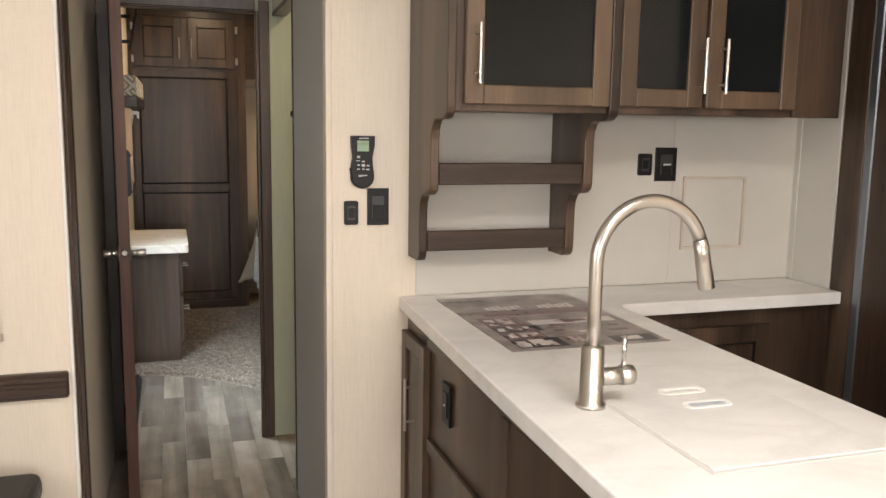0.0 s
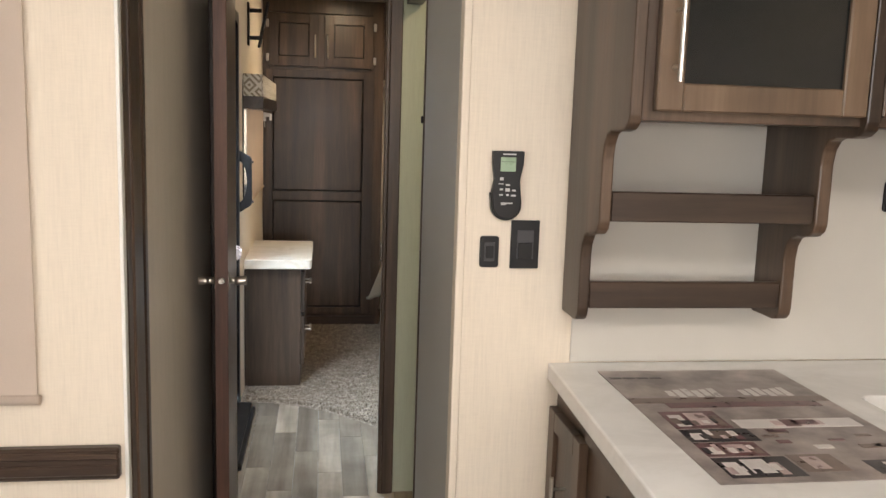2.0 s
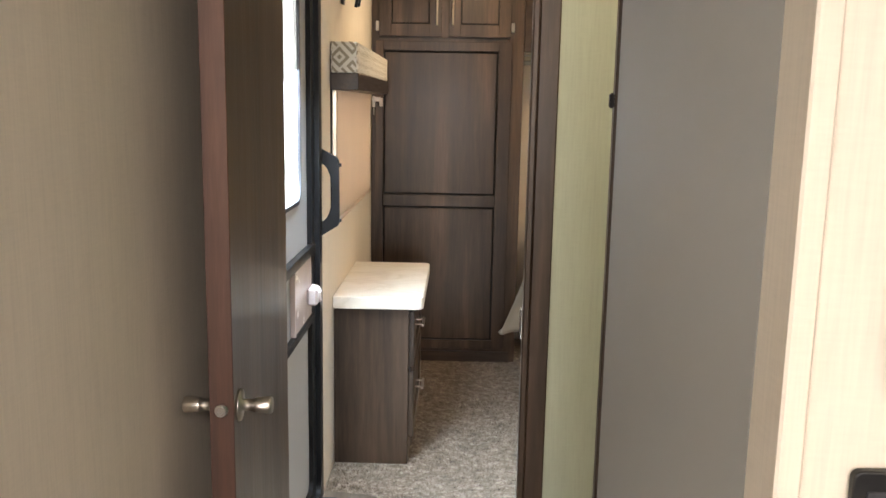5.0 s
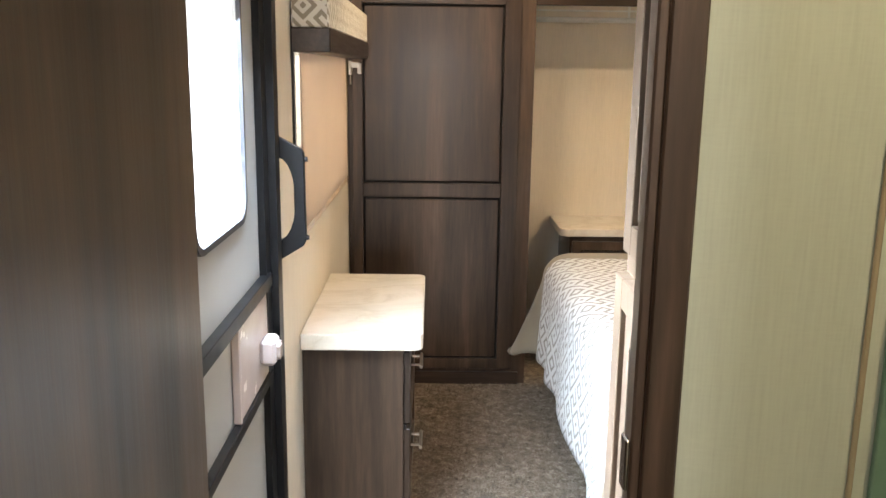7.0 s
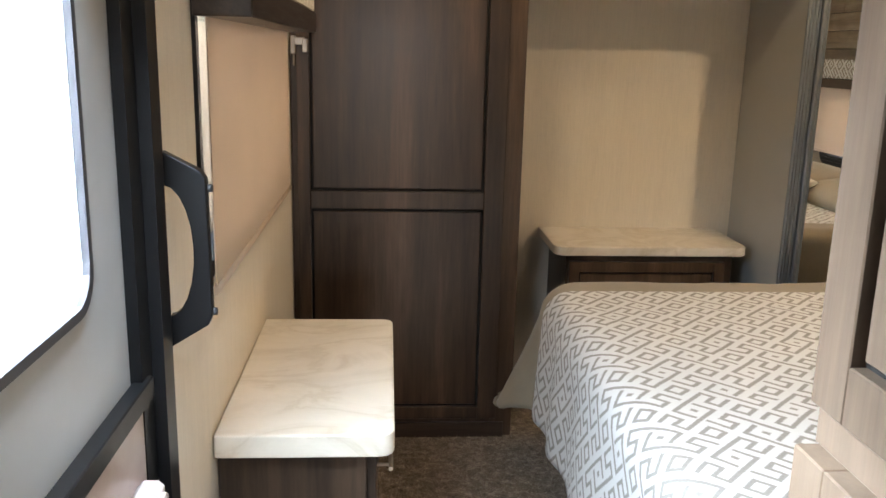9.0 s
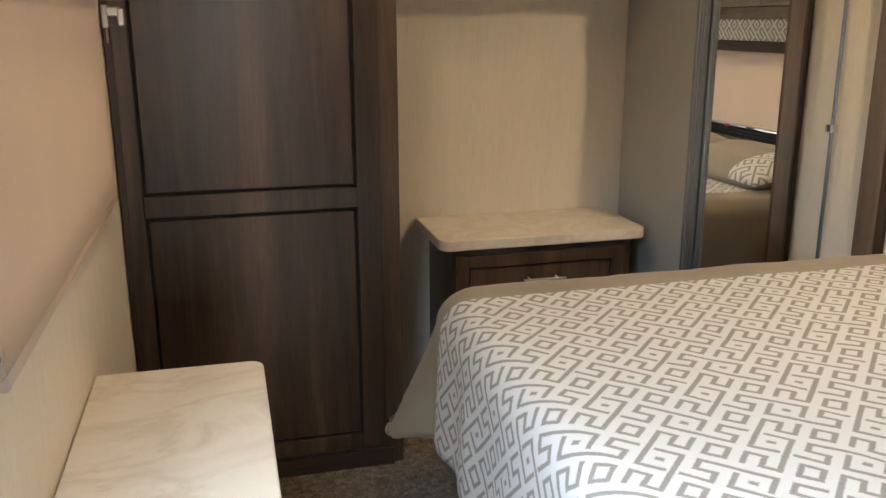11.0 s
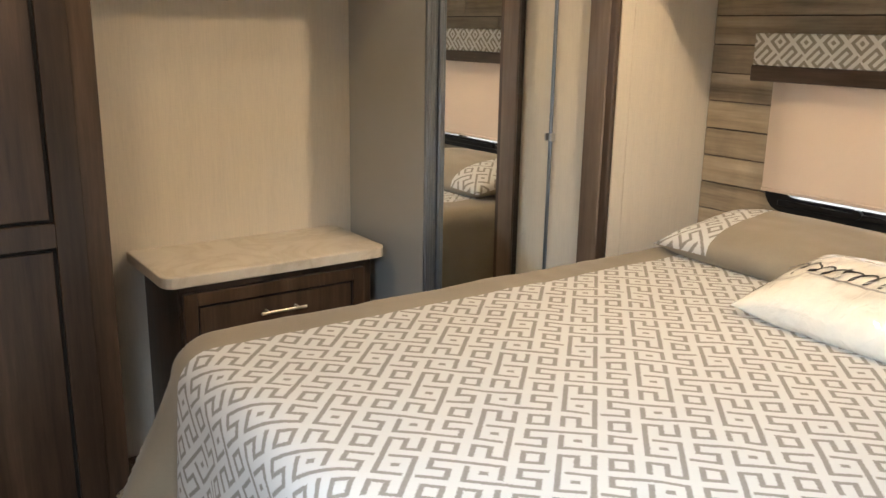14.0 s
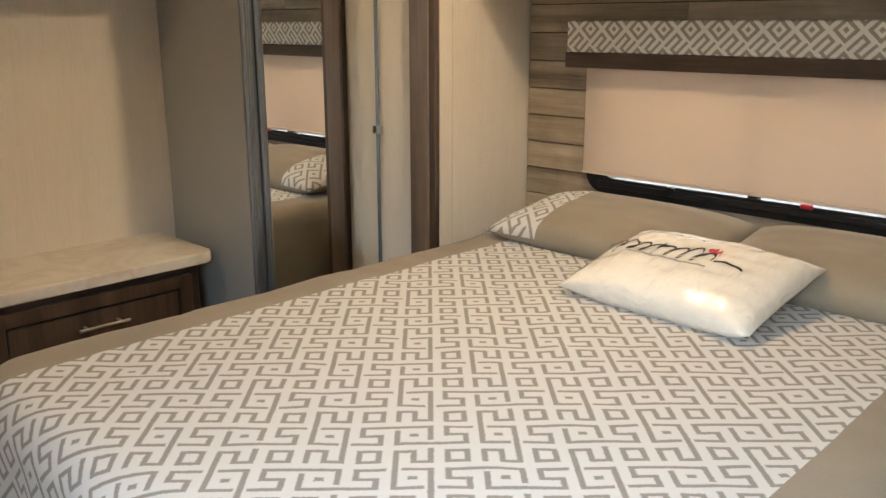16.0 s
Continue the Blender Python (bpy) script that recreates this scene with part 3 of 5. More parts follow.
# ---- kitchen ----
def peninsula():
    e = thing("kitchen_peninsula", (0.9, 1.5, 0), "dark wood kitchen peninsula with a white marbled worktop", "counter")
    boxes("body", [(0.670, 1.20, 0.78, 2.428, 0.09, 0.848), (0.70, 1.17, 0.82, 2.42, 0.0, 0.09)], [WOOD], None, e)
    out = [(0.643, 2.427), (0.606, 1.50), (0.580, 0.75), (1.235, 0.75), (1.235, 2.13)]
    r = 0.03
    out += [(1.235 + r - r * math.cos(radians(a)), 2.13 + r * math.sin(radians(a))) for a in (30, 60, 90)]
    out += [(2.045, 2.16), (2.045, 2.427)]
    bm = bmesh.new()
    f = bm.faces.new([bm.verts.new((x, y, 0.855)) for x, y in out])
    g = bmesh.ops.extrude_face_region(bm, geom=[f])
    for v in g["geom"]:
        if isinstance(v, bmesh.types.BMVert):
            v.co.z = 0.895
    bmesh.ops.bevel(bm, geom=bm.edges[:], offset=0.004, segments=2, profile=0.5, affect="EDGES")
    tagged(finish("worktop", bm, MARBLE, None, e), "white marbled laminate worktop")
    boxes("corner_body", [(1.225, 2.04, 2.20, 2.428, 0.0, 0.853)], [WOOD], None, e)
    panel_front("door", 0.235, 0.69, [WOOD], Matrix.Translation((0.669, 2.300, 0.450)) @ FACE_X, e, 0.045)
    bar_pull(e, Matrix.Translation((0.649, 2.265, 0.61)) @ FACE_X, 0.155)
    boxes("side_rail", [(0.657, 0.669, 0.80, 2.175, 0.80, 0.848), (0.657, 0.669, 0.80, 1.57, 0.10, 0.80), (0.652, 0.669, 1.57, 1.61, 0.10, 0.80), (0.657, 0.669, 1.61, 2.175, 0.50, 0.54)], [WOOD], None, e)
    boxes("outlet", [(0.661, 0.669, 1.985, 2.05, 0.635, 0.745), (0.658, 0.662, 2.0, 2.035, 0.655, 0.725)], [BLACK], None, e)
    box("outlet_light", 0.656, 0.659, 2.012, 2.023, 0.685, 0.691, PRINT, 0.0005, e)
    panel_front("corner_door", 0.36, 0.50, [WOOD], Matrix.Translation((1.62, 2.199, 0.55)), e)
    bar_pull(e, Matrix.Translation((1.50, 2.178, 0.70)), 0.14)
    panel_front("corner_drawer", 0.20, 0.50, [WOOD], Matrix.Translation((1.33, 2.199, 0.55)), e)
    return e


peninsula()


def sink_cover():
    e = thing("sink_cover", (0.94, 1.2, 0.895), "white marbled sink cover with two finger holes", "sink cover")
    bm = bmesh.new()
    add_box(bm, 0.776, 1.112, 1.045, 1.362, 0.896, 0.8995, 0.0015, 0, 2)
    finish("lid", bm, MARBLE, None, e)
    boxes("gap", [(0.768, 1.120, 1.037, 1.370, 0.8945, 0.8965)], [plain("seam_grey", (0.55, 0.54, 0.52), 0.4)], None, e, 0)
    for y in (1.312,):
        bm = bmesh.new()
        f = bm.faces.new([bm.verts.new((0.95 + x, y + z, 0.9002)) for x, z in rounded(-0.045, 0.045, -0.014, 0.014, 0.013)])
        finish("finger_hole", bm, plain("hole_blue_grey", (0.42, 0.46, 0.52), 0.4), None, e)
        ringed("finger_rim", rounded(-0.05, 0.05, -0.018, 0.018, 0.016), rounded(-0.040, 0.040, -0.010, 0.010, 0.0095), -0.001, 0.003, WHITE, Matrix.Translation((0.95, y, 0.9003)) @ Matrix.Rotation(radians(-90), 4, "X"), e)
    d = tagged(ringed("finger_grip", rounded(-0.05, 0.05, -0.018, 0.018, 0.016), rounded(-0.040, 0.040, -0.010, 0.010, 0.0095), -0.001, 0.004, WHITE, Matrix.Translation((0.955, 1.405, 0.8965)) @ Matrix.Rotation(radians(-90), 4, "X")), "white oval finger grip in the worktop", "grip")
    return e


sink_cover()


def faucet():
    x, y, z = 0.735, 1.37, 0.8955
    e = thing("faucet", (x, y, z), "brushed nickel gooseneck pull-down kitchen faucet", "faucet")
    tube("base", [(x, y, z), (x, y, z + 0.006), (x, y, z + 0.008), (x, y, z + 0.115), (x, y, z + 0.118)], [0.028, 0.028, 0.0225, 0.0215, 0.014], NICKEL, e, sides=28)
    r = 0.112
    arc = [(x, y, z + 0.10), (x, y, z + 0.18), (x, y, 1.168)]
    arc += [(x + r - r * math.cos(radians(a)), y, 1.168 + r * math.sin(radians(a))) for a in range(8, 165, 8)]
    tube("spout", arc, 0.0128, NICKEL, e, sides=20)
    a = Vector(arc[-1])
    d = Vector((0.22, 0, -1)).normalized()
    tube("spray_head", [a, a + d * 0.004, a + d * 0.005, a + d * 0.03, a + d * 0.098, a + d * 0.10], [0.0128, 0.0124, 0.0142, 0.0146, 0.0160, 0.0135], NICKEL, e, sides=20)
    tube("valve", [(x + 0.018, y, z + 0.055), (x + 0.058, y, z + 0.055), (x + 0.059, y, z + 0.055), (x + 0.061, y, z + 0.055), (x + 0.084, y, z + 0.055), (x + 0.086, y, z + 0.055)], [0.017, 0.017, 0.015, 0.019, 0.019, 0.017], NICKEL, e, sides=24)
    tube("lever", [(x + 0.066, y, z + 0.07), (x + 0.066, y, z + 0.132)], 0.0048, STEEL, e, sides=12)
    return e


faucet()


def leaflet():
    e = thing("leaflet", (0.94, 2.05, 0.8955), "glossy printed leaflet with photo panels lying on the worktop", "leaflet")
    base = plain("leaflet_grey", (0.30, 0.26, 0.245), 0.4, 0, 0.5, 12)
    box("sheet", 0.735, 1.153, 1.755, 2.348, 0.8955, 0.8967, base, 0, e)
    inks = [plain("leaflet_mauve", (0.46, 0.36, 0.35), 0.3, 0, 0.25, 30), plain("leaflet_black", (0.03, 0.025, 0.03), 0.3, 0, 0.3, 40),
            plain("leaflet_wine", (0.13, 0.06, 0.065), 0.3, 0, 0.5, 40), plain("leaflet_pale", (0.62, 0.59, 0.57), 0.3, 0, 0.1), plain("leaflet_brown", (0.16, 0.115, 0.095), 0.3, 0, 0.3, 30)]
    k = 0

    def bar(x0, x1, y0, y1, i, lift=1):
        box("photo" if lift == 1 else "print", x0, x1, y0, y1, 0.8967, 0.8967 + 0.0004 * lift, inks[i], 0, e)
    bar(0.735, 1.153, 2.13, 2.16, 4)
    bar(0.80, 1.12, 2.10, 2.13, 2)
    for x0, x1, w in ((0.83, 0.945, 0), (0.99, 1.10, 1)):
        for s in range(6):
            a = x0 + s * (x1 - x0) / 6
            bar(a, a + 0.014, 2.172 - 0.008 * (s % 2), 2.205 + 0.006 * (s % 3), 3)
    rows = ((2.08, 1.99), (1.985, 1.925), (1.92, 1.86), (1.855, 1.775))
    for r, (t, q) in enumerate(rows):
        bar(0.765, 0.875 + 0.02 * (r % 2), q, t, (2, 1, 2, 1)[r])
        bar(0.775, 0.80, q + 0.01, t - 0.02, 3, 2)
        bar(0.81, 0.85, q + 0.015, t - 0.01, (0, 4, 0, 3)[r], 2)
        bar(0.855, 0.87, q + 0.008, t - 0.025, (4, 2, 4, 0)[r], 2)
    bar(0.89, 1.13, 1.985, 2.03, 3)
    bar(0.96, 1.06, 1.995, 2.02, 0, 2)
    bar(0.98, 1.01, 1.99, 2.026, 2, 3)
    bar(0.90, 0.98, 1.79, 1.86, 4)
    bar(0.92, 0.95, 1.80, 1.85, 0, 2)
    bar(1.02, 1.135, 1.775, 1.83, 1)
    bar(1.05, 1.10, 1.79, 1.82, 3, 2)
    rng = random.Random(5)
    for r, (t, q) in enumerate(rows):
        for c in range(5):
            x0 = 0.768 + 0.020 * c + rng.uniform(0, 0.006)
            y0 = q + rng.uniform(0.004, 0.03)
            bar(x0, x0 + rng.uniform(0.008, 0.018), y0, min(t - 0.004, y0 + rng.uniform(0.012, 0.03)), rng.choice((0, 1, 3, 3, 4)), 3)
    for c in range(9):
        x0, y0 = rng.uniform(0.90, 1.09), rng.uniform(1.87, 1.965)
        bar(x0, x0 + rng.uniform(0.02, 0.05), y0, y0 + rng.uniform(0.008, 0.016), rng.choice((0, 3, 2, 4)), 2)
    for c in range(4):
        bar(0.745 + 0.03 * c, 0.77 + 0.03 * c, 2.29, 2.30, 1)
    bar(1.00, 1.05, 1.998, 2.022, 2, 3)
    return e


leaflet()


def upper_cabinets():
    e = thing("wall_cabinet", (1.25, 2.25, 1.44), "brown wood wall cabinets with smoked glass doors and stepped open shelves", "cabinet")
    boxes("body", [(0.69, 1.89, 2.085, 2.427, 1.446, CK - 0.004), (1.728, 1.89, 2.068, 2.085, 1.446, CK - 0.004)], [WOOD], None, e)

    def glazed(x0, x1, z0, z1, r=0.05):
        w, h = x1 - x0, z1 - z0
        m = Matrix.Translation(((x0 + x1) / 2, 2.084, (z0 + z1) / 2))
        p, q = w / 2, h / 2
        d = boxes("door", [(-p, -p + r, -0.02, 0, -q, q), (p - r, p, -0.02, 0, -q, q), (-p + r, p - r, -0.02, 0, q - r, q), (-p + r, p - r, -0.02, 0, -q, -q + r)], [ALDER], m, e, 0.003)
        tagged(boxes("glass", [(-p + r - 0.004, p - r + 0.004, -0.010, -0.006, -q + r - 0.004, q - r + 0.004)], [TINT], m, d, 0), "smoked black glass pane")
        return d
    glazed(0.716, 1.126, 1.464, 2.25)
    glazed(1.158, 1.416, 1.466, 2.25)
    glazed(1.428, 1.727, 1.466, 2.25)
    for x, z in ((0.744, 1.59), (1.400, 1.58), (1.468, 1.58)):
        bar_pull(e, Matrix.Translation((x, 2.064, z)), 0.15)

    def side(x0, x1, far=False):
        prof = [(2.427, 1.018), (2.335, 1.018)]
        prof += [(2.335 - 0.03 * math.sin(radians(a)), 1.048 - 0.03 * math.cos(radians(a))) for a in (30, 60, 90)]
        prof += [(2.305, 1.16)] + [(2.285 - 0.02 + 0.04 * math.cos(radians(a)), 1.16 + 0.055 * math.sin(radians(a))) for a in (30, 60, 90)]
        prof += [(2.245, 1.216)] + [(2.245 - 0.045 * math.sin(radians(a)), 1.246 - 0.03 * math.cos(radians(a))) for a in (30, 60, 90)]
        prof += [(2.20, 1.37)] + [(2.16 + 0.04 * math.cos(radians(a)), 1.37 + 0.055 * math.sin(radians(a))) for a in (30, 60, 90)]
        prof += [(2.11, 1.425)] + [(2.11 - 0.045 * math.sin(radians(a)), 1.455 - 0.03 * math.cos(radians(a))) for a in (30, 60, 90)]
        top = CK - 0.004
        prof += [(2.065, top), (2.427, top)]
        m = Matrix(((0, 1, 0, 0), (1, 0, 0, 0), (0, 0, 1, 0), (0, 0, 0, 1)))
        prism("side_panel", prof, x0, x1, WOOD, m, e, 0.004)
    side(0.668, 0.692)
    side(1.127, 1.157)
    for y0, z0, z1 in ((2.205, 1.247, 1.307), (2.308, 1.048, 1.106)):
        box("shelf_rail", 0.692, 1.126, y0, y0 + 0.018, z0, z1, WOOD_X, 0.003, e)
        box("shelf_board", 0.692, 1.126, y0 + 0.018, 2.427, z0, z0 + 0.012, WOOD_X, 0.001, e)
    return e


upper_cabinets()
tagged(boxes("trim_backsplash", [(0.694, 2.045, 2.424, 2.429, 0.897, 1.445), (1.565, 1.569, 2.4225, 2.425, 0.897, 1.445)], [BACKSPLASH], bevel=0.0005), "glossy off-white backsplash panel", "backsplash", kind="structure")
tagged(boxes("trim_kitchen_side", [(2.048, RW - 0.001, 2.225, 2.429, 0, CK - 0.01), (2.044, 2.049, 2.40, 2.425, 0.897, 1.445)], [BACKSPLASH], bevel=0.001), "off-white panel at the end of the counter", "panel", kind="structure")
tagged(ringed("wall_hatch", rounded(-0.122, 0.122, -0.122, 0.122, 0.006), rounded(-0.112, 0.112, -0.112, 0.112, 0.003), -0.008, 0.0, plain("hatch_tan", (0.56, 0.50, 0.42), 0.5), Matrix.Translation((1.727, 2.4238, 1.13))), "off-white square hatch frame on the backsplash", "hatch")


def tall_cupboard():
    e = thing("tall_cabinet", (2.08, 1.6, 0), "tall dark wood cabinet with a grey metal door edge", "cabinet")
    boxes("body", [(2.09, RW - 0.003, 0.9, 2.222, 0.0, CK - 0.004)], [WOOD], None, e)
    boxes("stile", [(2.050, 2.091, 2.125, 2.222, 0.0, CK - 0.004)], [WOOD], None, e, 0.004)
    tagged(boxes("door_edge", [(2.045, 2.09, 2.085, 2.122, 0.05, 2.0)], [ALU], None, e, 0.006), "grey metal door edge")
    boxes("door", [(2.038, 2.09, 1.25, 2.081, 0.05, 2.0)], [WOOD], None, e, 0.006)
    return e


tall_cupboard()


def wall_switch(name, x0, x1, z0, z1, y, label, kind, slot=False):
    e = thing(name, ((x0 + x1) / 2, y, z0), label, "switch" if kind == "rocker" else "outlet")
    cx, cz, w, h = (x0 + x1) / 2, (z0 + z1) / 2, x1 - x0, z1 - z0
    m = Matrix.Translation((cx, y, cz))
    prism("plate", rounded(-w / 2, w / 2, -h / 2, h / 2, 0.006 if kind == "rocker" else 0.002), -0.008, 0, BLACK, m, e, 0.0015)
    k = 0.42 if kind == "rocker" else 0.5
    boxes("insert", [(-w * k / 2 - 0.003, w * k / 2 + 0.003, -0.0095, -0.0075, -h * 0.3, h * 0.3)], [DARKPL], m, e, 0.0008)
    boxes("rocker", [(-w * k / 2, w * k / 2, -0.0125, -0.009, -h * 0.2 - (0.1 * h if kind != "rocker" else 0), h * 0.2 - (0.16 * h if kind != "rocker" else 0))], [BLACK], m, e, 0.0012)
    if slot:
        boxes("mark", [(-w * 0.18, w * 0.18, -0.0135, -0.012, -0.003, 0.003)], [PRINT], m, e, 0)
    return e


wall_switch("light_switch", 0.474, 0.516, 1.116, 1.186, 2.429, "small black rocker switch on the cream wall", "rocker")
wall_switch("wall_outlet", 0.543, 0.607, 1.114, 1.222, 2.429, "square-edged black wall plate", "plate")
wall_switch("light_switch", 1.432, 1.481, 1.256, 1.326, 2.423, "small black rocker switch on the backsplash", "rocker")
wall_switch("wall_outlet", 1.495, 1.572, 1.237, 1.346, 2.423, "black wall outlet with a white mark", "plate", True)


def remote():
    e = thing("remote_control", (0.527, 2.429, 1.226), "black handheld remote in a wall cradle with a green display", "remote")
    m = Matrix.Translation((0.527, 2.4285, 1.30))
    prof = [(-0.035, 0.074), (0.035, 0.074), (0.034, 0.045), (0.027, 0.012), (0.030, -0.02), (0.0315, -0.035)]
    prof += [(0.0315 * math.cos(radians(a)), -0.042 - 0.032 * math.sin(radians(a))) for a in range(0, 181, 15)]
    prof += [(-0.0315, -0.035), (-0.034, -0.015), (-0.029, 0.012), (-0.034, 0.045)]
    prism("case", prof, -0.022, -0.004, BLACK, m, e, 0.002)
    cr = [(x * 1.09, z * 1.03 - 0.002) for x, z in prof if z < 0.012]
    prism("cradle", cr, -0.014, 0.0, BLACK, m, e, 0.0015)
    boxes("bezel", [(-0.021, 0.019, -0.0232, -0.0215, 0.026, 0.064)], [BLACK], m, e, 0.0005)
    tagged(boxes("display", [(-0.018, 0.016, -0.0242, -0.0225, 0.030, 0.061)], [LCD], m, e, 0.0005), "green liquid crystal display")
    boxes("display_line", [(-0.018, 0.016, -0.0246, -0.0241, 0.051, 0.0518)], [DARKPL], m, e, 0)
    parts = [(-0.013, 0.016, -0.0226, -0.0218, 0.066, 0.0688)]
    for x, z, w, h in ((-0.014, 0.014, 0.008, 0.006), (-0.015, 0.003, 0.012, 0.002), (0.0, 0.001, 0.009, 0.004), (-0.014, -0.009, 0.007, 0.004), (0.0, -0.010, 0.010, 0.007),
                       (0.014, -0.011, 0.008, 0.004), (-0.014, -0.021, 0.008, 0.003), (0.0, -0.021, 0.006, 0.004), (0.013, -0.022, 0.010, 0.004), (-0.001, -0.039, 0.026, 0.003), (-0.008, -0.042, 0.012, 0.002)):
        parts.append((x - w / 2, x + w / 2, -0.0228, -0.0218, z - h / 2, z + h / 2))
    for p in parts:
        boxes("key", [p], [PRINT], m, e, 0)
    return e


remote()


def kitchen_shade():
    e = thing("roller_shade", (-0.75, 2.28, 0.86), "pale blush roller shade drawn down on the wall", "shade")
    box("cloth", -1.15, -0.42, 2.286, 2.290, 0.875, 1.95, SHADE_PALE, 0, e)
    tube("hem_bar", [(-1.16, 2.286, 0.87), (-0.415, 2.286, 0.87)], 0.010, SHADE_PALE, e)
    box("head_box", -1.18, -0.39, 2.24, 2.298, 1.95, 2.03, SHADE_PALE, 0.004, e)
    return e


kitchen_shade()


def ottoman():
    e = thing("ottoman", (-0.7, 2.0, 0.0), "low black padded ottoman standing against the wall", "ottoman")
    bm = bmesh.new()
    add_box(bm, -1.10, -0.345, 1.80, 2.20, 0.06, 0.47, 0.012, 0, 2)
    finish("body", bm, BLACK, None, e)
    bm = bmesh.new()
    add_box(bm, -1.115, -0.33, 1.785, 2.215, 0.472, 0.545, 0.025, 0, 3)
    finish("lid", bm, BLACK, None, e)
    for x in (-1.06, -0.39):
        for y in (1.84, 2.16):
            tube("foot", [(x, y, 0.0), (x, y, 0.062)], [0.016, 0.02], BLACK, e)
    return e


ottoman()


# ---- hall ----
def bedroom_door():
    e = thing("interior_door", (-0.166, 3.70, 0.01), "dark wood interior door standing open along the hall wall", "door")
    t = Matrix.Translation((-0.196, 3.71, 0)) @ Matrix.Rotation(radians(3.0), 4, "Z")
    tagged(boxes("leaf", [(-0.018, 0.018, -0.570, 0.004, 0.012, 1.855)], [WOOD], t, e), "dark brown wood leaf")
    tagged(boxes("edge_strip", [(-0.019, 0.019, -0.5735, -0.5695, 0.012, 1.855)], [REDWOOD], t, e, 0.001), "reddish wood edge")
    for s in (1, -1):
        x, y, z = 0.018 * s, -0.525, 0.937
        tube("knob", [(x + d * s, y, z) for d in (0, 0.004, 0.005, 0.024, 0.026, 0.030, 0.050, 0.054)], [0.027, 0.026, 0.010, 0.010, 0.0125, 0.0125, 0.0145, 0.012], NICKEL, e, t, 20)
    tube("latch", [(0, -0.5735, 0.945), (0, -0.5755, 0.945), (0, -0.582, 0.945)], [0.012, 0.012, 0.008], STEEL, e, t, 18)
    for z in (0.25, 0.95, 1.65):
        tube("hinge", [(-0.022, 0.0, z - 0.04), (-0.022, 0.0, z + 0.04)], 0.006, NICKEL, e, t)
    return e


bedroom_door()


def entry_door():
    e = thing("entry_door", (LW, 4.29, 0.0), "grey entry door with a frosted window in a black frame", "door")
    m = Matrix.Translation((LW - 0.02, 4.29, 0)) @ FACE_PX
    def yz(y0, y1, z0, z1, r):
        return rounded(y0 - 4.29, y1 - 4.29, z0, z1, r)
    tagged(ringed("frame", yz(3.842, 4.722, 0.004, 1.897, 0.05), yz(3.885, 4.672, 0.06, 1.85, 0.04), -0.03, 0.02, BLACK, m, e), "black metal door frame")
    ringed("screen_frame", yz(3.885, 4.672, 0.06, 1.85, 0.04), yz(3.915, 4.622, 0.10, 1.81, 0.03), -0.012, 0.012, BLACK, m, e)
    w = yz(4.10, 4.475, 1.125, 1.76, 0.045)
    tagged(ringed("skin", yz(3.916, 4.621, 0.10, 1.81, 0.03), w, 0.004, 0.03, DOORGREY, m, e), "satin grey door skin")
    ringed("window_gasket", yz(4.088, 4.487, 1.113, 1.772, 0.052), w, -0.004, 0.005, DARKPL, m, e)
    tagged(prism("pane", yz(4.101, 4.474, 1.126, 1.759, 0.044), 0.012, 0.018, glass("frosted_glass", (1, 1, 1), 0.5), m, e), "frosted glass pane").visible_shadow = False
    boxes("cross_bar", [(-0.375, 0.36, -0.02, 0.003, 0.930, 0.962), (-0.375, 0.36, -0.016, 0.003, 0.70, 0.725)], [BLACK], m, e)
    tagged(boxes("slide_panel", [(0.035, 0.352, -0.010, 0.003, 0.726, 0.929), (0.03, 0.04, -0.014, 0.003, 0.726, 0.929)], [CLEARPL], m, e), "milky plastic screen slider")
    tagged(boxes("slider_grip", [(0.235, 0.30, -0.045, -0.010, 0.775, 0.835), (0.25, 0.285, -0.053, -0.044, 0.785, 0.825)], [CLEARPL], m, e, 0.008), "clear plastic slider grip")
    boxes("sill", [(-0.35, 0.37, -0.105, -0.03, 0.006, 0.035), (-0.35, 0.37, -0.09, -0.03, 0.035, 0.055)], [BLACK], m, e, 0.005)
    return e


entry_door()


def grab_handle():
    y0, y1 = 4.742, 4.762
    e = thing("grab_handle", (LW, 4.75, 0.97), "black grab handle with a half-round cut-out beside the entry door", "handle")
    a = [(0.002, 0.30), (0.056, 0.272), (0.064, 0.26), (0.066, 0.05), (0.060, 0.036), (0.002, 0.0), (0.002, 0.05)]
    a += [(0.002 + 0.040 * math.sin(radians(t)), 0.15 - 0.10 * math.cos(radians(t))) for t in range(10, 180, 17)]
    a += [(0.002, 0.25)]
    prism("plate", a, y0, y1, BLACK, Matrix.Translation((LW, 0, 0.97)), e, 0.002)
    for z in (0.055, 0.245):
        tube("bolt", [(LW + 0.065, 4.752, 0.97 + z), (LW + 0.072, 4.752, 0.97 + z)], 0.006, DARKPL, e, sides=10)
    return e


grab_handle()


